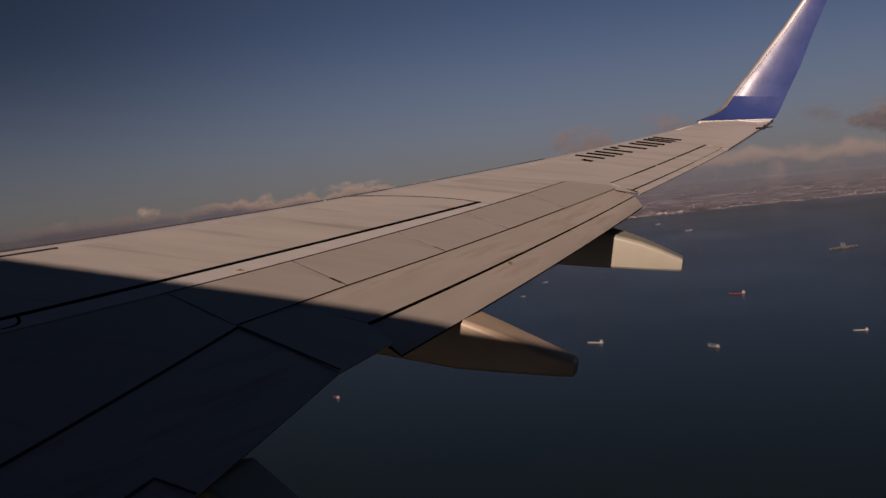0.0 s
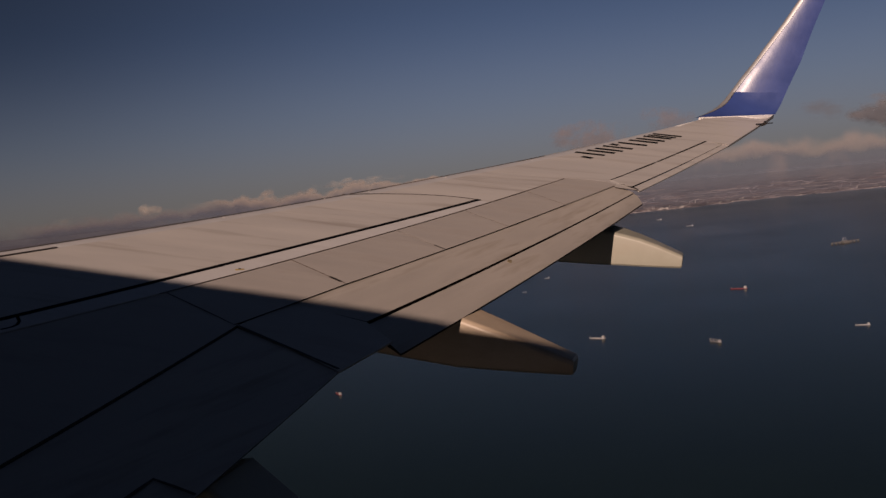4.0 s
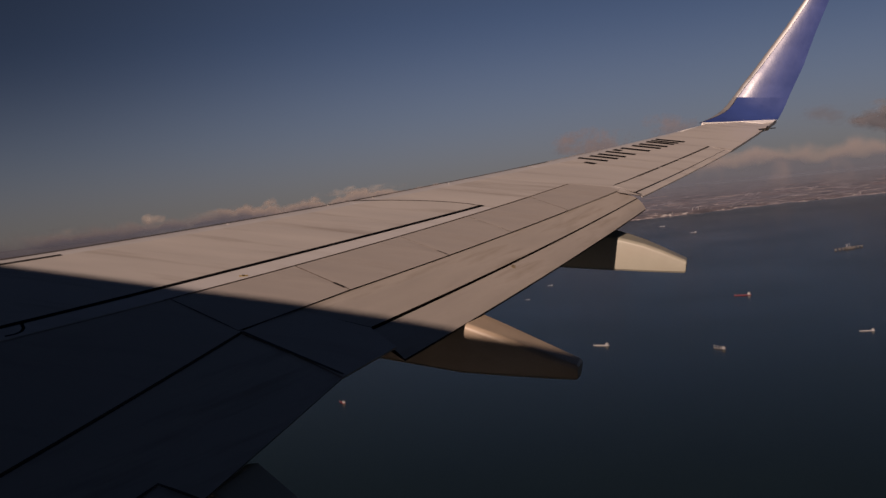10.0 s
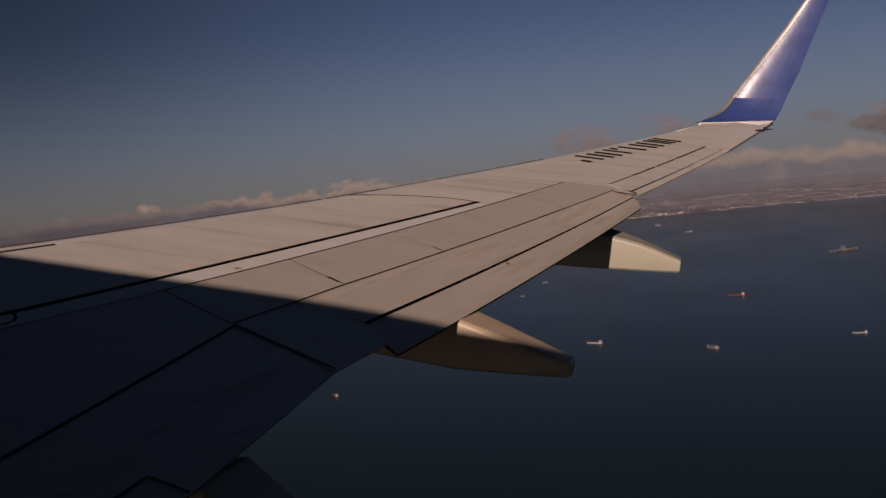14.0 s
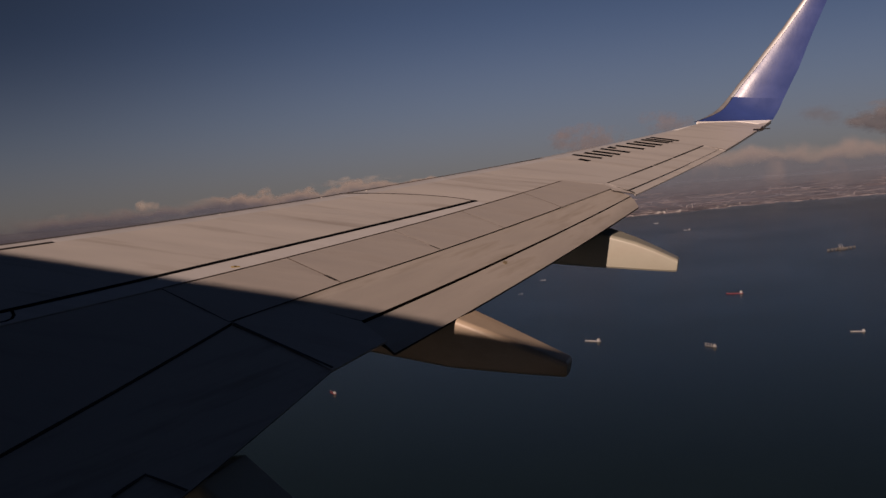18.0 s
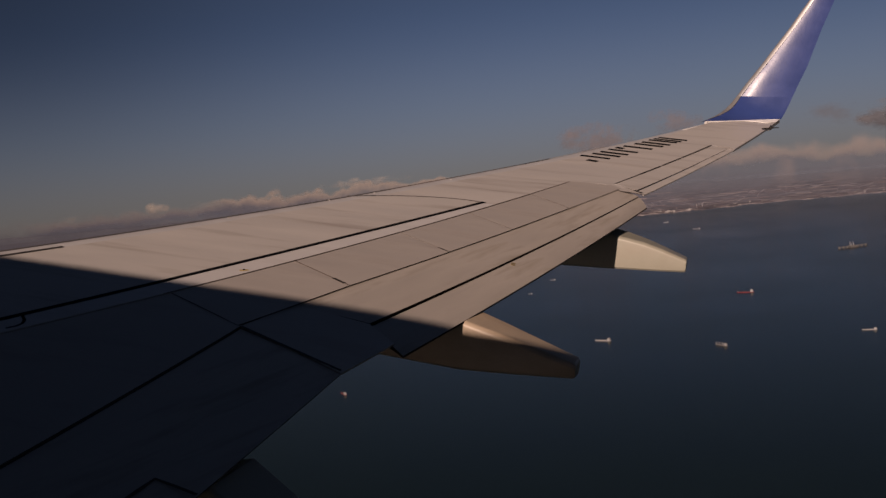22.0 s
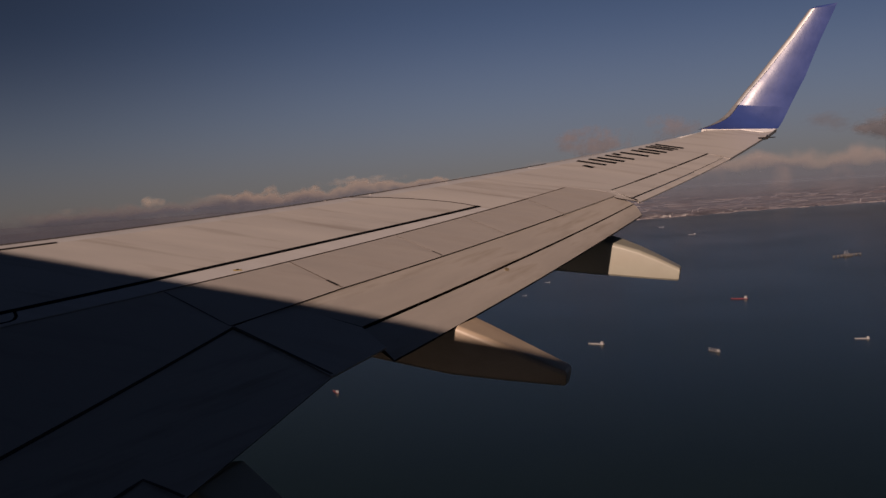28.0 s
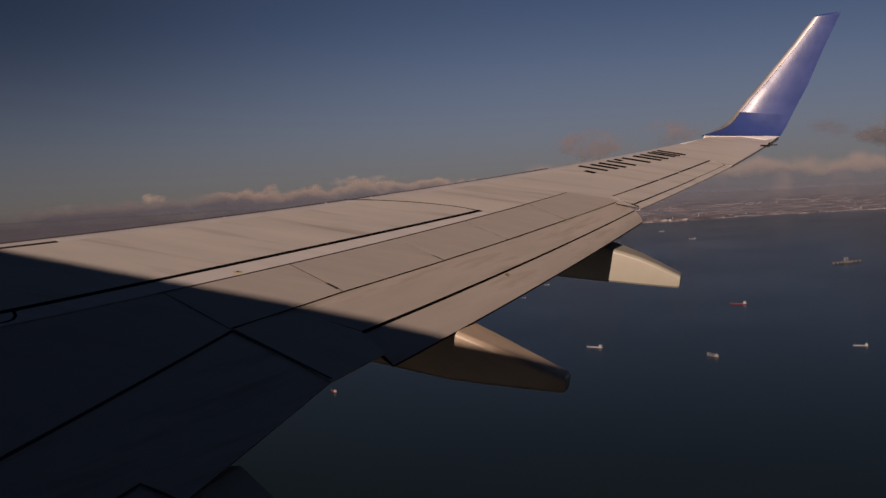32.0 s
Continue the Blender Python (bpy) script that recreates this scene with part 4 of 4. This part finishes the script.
# ---- clouds far off, near the horizon ----
def cloud_material(name, bank, seed, freq, light=(0.24, 0.22, 0.21), shade=(0.075, 0.075, 0.085), density=1.0, spread=0.6, lift=0.0, soft_top=0.24, ragged=1.5, soft=0.42, fine=0.6, puffy=0.6, crest=0.38):
    m = bpy.data.materials.new(name)
    m.use_nodes = True
    n, l = m.node_tree.nodes, m.node_tree.links
    n.clear()
    uv = n.new("ShaderNodeUVMap")
    sp = n.new("ShaderNodeSeparateXYZ")
    l.new(uv.outputs[0], sp.inputs[0])

    def tex(scale, sx, sy, detail=7.0, rough=0.6):
        mp = n.new("ShaderNodeMapping")
        mp.inputs["Scale"].default_value = (sx, sy, 1)
        mp.inputs["Location"].default_value = (seed * 3.7, seed * 1.9, seed)
        l.new(uv.outputs[0], mp.inputs[0])
        t = n.new("ShaderNodeTexNoise")
        t.inputs["Scale"].default_value, t.inputs["Detail"].default_value, t.inputs["Roughness"].default_value = scale, detail, rough
        l.new(mp.outputs[0], t.inputs[0])
        return t.outputs[0]

    def op(kind, a, b=0.0, c=0.0):
        x = n.new("ShaderNodeMath")
        x.operation = kind
        for i, v in enumerate((a, b, c)):
            if isinstance(v, (int, float)):
                x.inputs[i].default_value = v
            else:
                l.new(v, x.inputs[i])
        return x.outputs[0]

    def smooth(v, lo, hi, a=0.0, b=1.0):
        r = n.new("ShaderNodeMapRange")
        r.interpolation_type = "SMOOTHSTEP"
        for key, val in (("From Min", lo), ("From Max", hi), ("To Min", a), ("To Max", b)):
            r.inputs[key].default_value = val
        l.new(v, r.inputs["Value"])
        return r.outputs[0]

    u, v = sp.outputs[0], sp.outputs[1]
    ends = op("MULTIPLY", smooth(u, 0.0, 0.12), smooth(u, 0.88, 1.0, 1.0, 0.0))
    lumps = tex(1.0, freq[0], freq[1], 5.5 if bank else 7.0, 0.5 if bank else fine)
    if bank:
        tall = op("MULTIPLY_ADD", tex(1.0, freq[0] * 0.45, 0.05, 3.0, 0.5), ragged, 0.4 - 0.5 * ragged + lift)
        depth = op("SUBTRACT", op("ADD", tall, op("MULTIPLY_ADD", lumps, puffy, -0.5 * puffy)), v)
        alpha = op("MULTIPLY", smooth(depth, 0.0, soft_top), smooth(v, 0.0, 0.35))
        tone = op("ADD", smooth(depth, 0.04, crest), op("MULTIPLY_ADD", lumps, -0.9, 0.45))
    else:
        dx, dy = op("MULTIPLY_ADD", u, 2.0, -1.0), op("MULTIPLY_ADD", v, 2.0, -1.0)
        rr = op("ADD", op("MULTIPLY", dx, dx), op("MULTIPLY", dy, dy))
        depth = op("ADD", op("MULTIPLY_ADD", lumps, 2.2, -1.1 - 0.35 * (1 - spread)), op("MULTIPLY_ADD", rr, -0.75, spread * 0.75))
        alpha = op("MULTIPLY", smooth(depth, 0.0, soft), smooth(rr, 0.75, 1.0, 1.0, 0.0))
        tone = op("ADD", op("MULTIPLY_ADD", v, -1.1, 0.95), op("MULTIPLY_ADD", tex(1.0, freq[0] * 1.6, freq[1] * 1.6), 1.6, -0.8))
    alpha = op("MULTIPLY", op("MULTIPLY", alpha, ends), density)
    # sunlit tops and dim bodies are painted by this colour mix
    col = n.new("ShaderNodeMix")
    col.data_type = "RGBA"
    col.inputs[6].default_value, col.inputs[7].default_value = (*light, 1), (*shade, 1)
    cl = n.new("ShaderNodeClamp")
    l.new(tone, cl.inputs[0])
    l.new(cl.outputs[0], col.inputs[0])
    df, tr, mx, out = n.new("ShaderNodeBsdfDiffuse"), n.new("ShaderNodeBsdfTransparent"), n.new("ShaderNodeMixShader"), n.new("ShaderNodeOutputMaterial")
    l.new(col.outputs[2], df.inputs["Color"])
    l.new(alpha, mx.inputs[0])
    l.new(tr.outputs[0], mx.inputs[1])
    l.new(df.outputs[0], mx.inputs[2])
    l.new(mx.outputs[0], out.inputs["Surface"])
    return m


def cloud(az0, az1, el0, el1, r, mat, label, name="cloud", rise=0.0):
    """A distant cloud or haze layer painted on a curved sheet between two bearings and two heights, in degrees; rise:
    how much higher its far end lies.
    """
    nu, nv = 40, 10
    verts, uvs = [], []
    for i in range(nu):
        for j in range(nv):
            u, v = i / (nu - 1), j / (nv - 1)
            az, el = radians(az0 + (az1 - az0) * u), radians(el0 + (el1 - el0) * v + rise * u)
            verts.append((r * math.sin(az) * math.cos(el), r * math.cos(az) * math.cos(el), 150 + r * math.sin(el)))
            uvs.append((u, v))
    me = bpy.data.meshes.new(name)
    me.from_pydata(verts, [], grid_faces(nu, nv))
    layer = me.uv_layers.new(name="UVMap")
    for lp in me.loops:
        layer.data[lp.index].uv = uvs[lp.vertex_index]
    me.materials.append(mat)
    me.shade_smooth()
    ob = tagged(new(name, me), label, "cloud", "clouds near the horizon", "structure")
    ob.visible_shadow = False
    return ob


cloud(-56, -9, -2.5, 0.8, 2900, cloud_material("low_haze_bank", True, 1.0, (16, 1.2), (0.105, 0.096, 0.108), (0.052, 0.057, 0.078), 0.85, ragged=0.4, lift=0.42, soft_top=0.5), "grey-violet haze layer low over the horizon", "backdrop_bank")
cloud(-40, -23, -1.4, 0.65, 4882, cloud_material("cumulus_bank", True, 4.4, (13, 2.2), (0.135, 0.12, 0.125), (0.048, 0.06, 0.092), 0.85, ragged=0.4, lift=0.22, soft_top=0.3), "dim low bank of cumulus in the haze", "backdrop_cumulus_bank", 0.5)
cloud(-31, -4, -1.2, 1.15, 4880, cloud_material("cumulus_bank", True, 6.2, (22, 2.4), (0.185, 0.165, 0.155), (0.05, 0.061, 0.09), 0.8, ragged=0.34, lift=0.245, soft_top=0.13, puffy=0.75), "long bank of cumulus with sunlit tops", "backdrop_cumulus_bank", 0.2)
PUFF = (0.27, 0.245, 0.22)
for a0, a1, e0, e1, seed, freq, dens, spread, who in (
        (-33.3, -31.8, -0.3, 0.5, 1.3, (1.8, 1.4), 0.75, 1.0, "one small bright cumulus puff above the haze"),
        (-38.2, -36.4, -0.4, 0.2, 2.9, (3.0, 1.5), 0.4, 0.6, "faint small cumulus puff in the haze"),
        (-24.4, -17.2, 0.2, 0.9, 6.3, (9.0, 1.9), 0.5, 0.7, "row of sunlit cumulus tops")):
    cloud(a0, a1, e0, e1, 4860 + seed, cloud_material("cumulus_puff", False, seed, freq, PUFF, (0.12, 0.11, 0.115), dens * 0.85, spread, soft=0.85, fine=0.5), who, "backdrop_puff")
# lower part of this sheet stands for aerial haze over plain and hills
cloud(-13, 18, -2.2, 2.1, 4050, cloud_material("haze_cloud", True, 2.3, (16, 2.2), (0.275, 0.218, 0.192), (0.07, 0.083, 0.11), 0.88, lift=0.28, soft_top=0.3, ragged=0.16, puffy=0.42, crest=0.28),
      "sandy layer of haze cloud over the coast", "backdrop_haze")
# tinted see-through sheet, painted aerial haze ahead of the shoreline
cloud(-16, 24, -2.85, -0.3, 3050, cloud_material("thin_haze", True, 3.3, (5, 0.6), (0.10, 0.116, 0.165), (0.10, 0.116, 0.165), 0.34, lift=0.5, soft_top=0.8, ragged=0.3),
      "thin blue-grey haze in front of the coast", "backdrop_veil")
cloud(5.6, 12.4, 0.5, 2.7, 4850, cloud_material("grey_cumulus", False, 4.1, (3.2, 2.0), (0.10, 0.1, 0.112), (0.042, 0.046, 0.058), 0.9, 0.9, soft=0.6, fine=0.52), "heavy grey cumulus with a warm edge", "backdrop_cumulus")
SMOKE, DUSK = (0.13, 0.108, 0.108), (0.075, 0.07, 0.077)
cloud(-10.2, -4.8, 0.5, 3.0, 4860, cloud_material("torn_wisps", False, 5.6, (4.6, 2.6), SMOKE, DUSK, 0.62, 0.8, soft=0.8, fine=0.64), "torn brownish cumulus wisps above the wing", "backdrop_wisps")
cloud(-5.4, -1.2, 1.2, 3.4, 4862, cloud_material("torn_wisps", False, 9.1, (4.0, 2.4), SMOKE, DUSK, 0.5, 0.8, soft=0.8, fine=0.64), "faint brownish cloud wisp", "backdrop_wisps")
cloud(2.0, 8.4, 1.3, 2.7, 4865, cloud_material("smoky_wisps", False, 7.2, (3.4, 1.6), (0.09, 0.083, 0.087), (0.055, 0.053, 0.058), 0.5, 0.7, soft=0.9, fine=0.52), "smoky grey cloud streak", "backdrop_smoke")
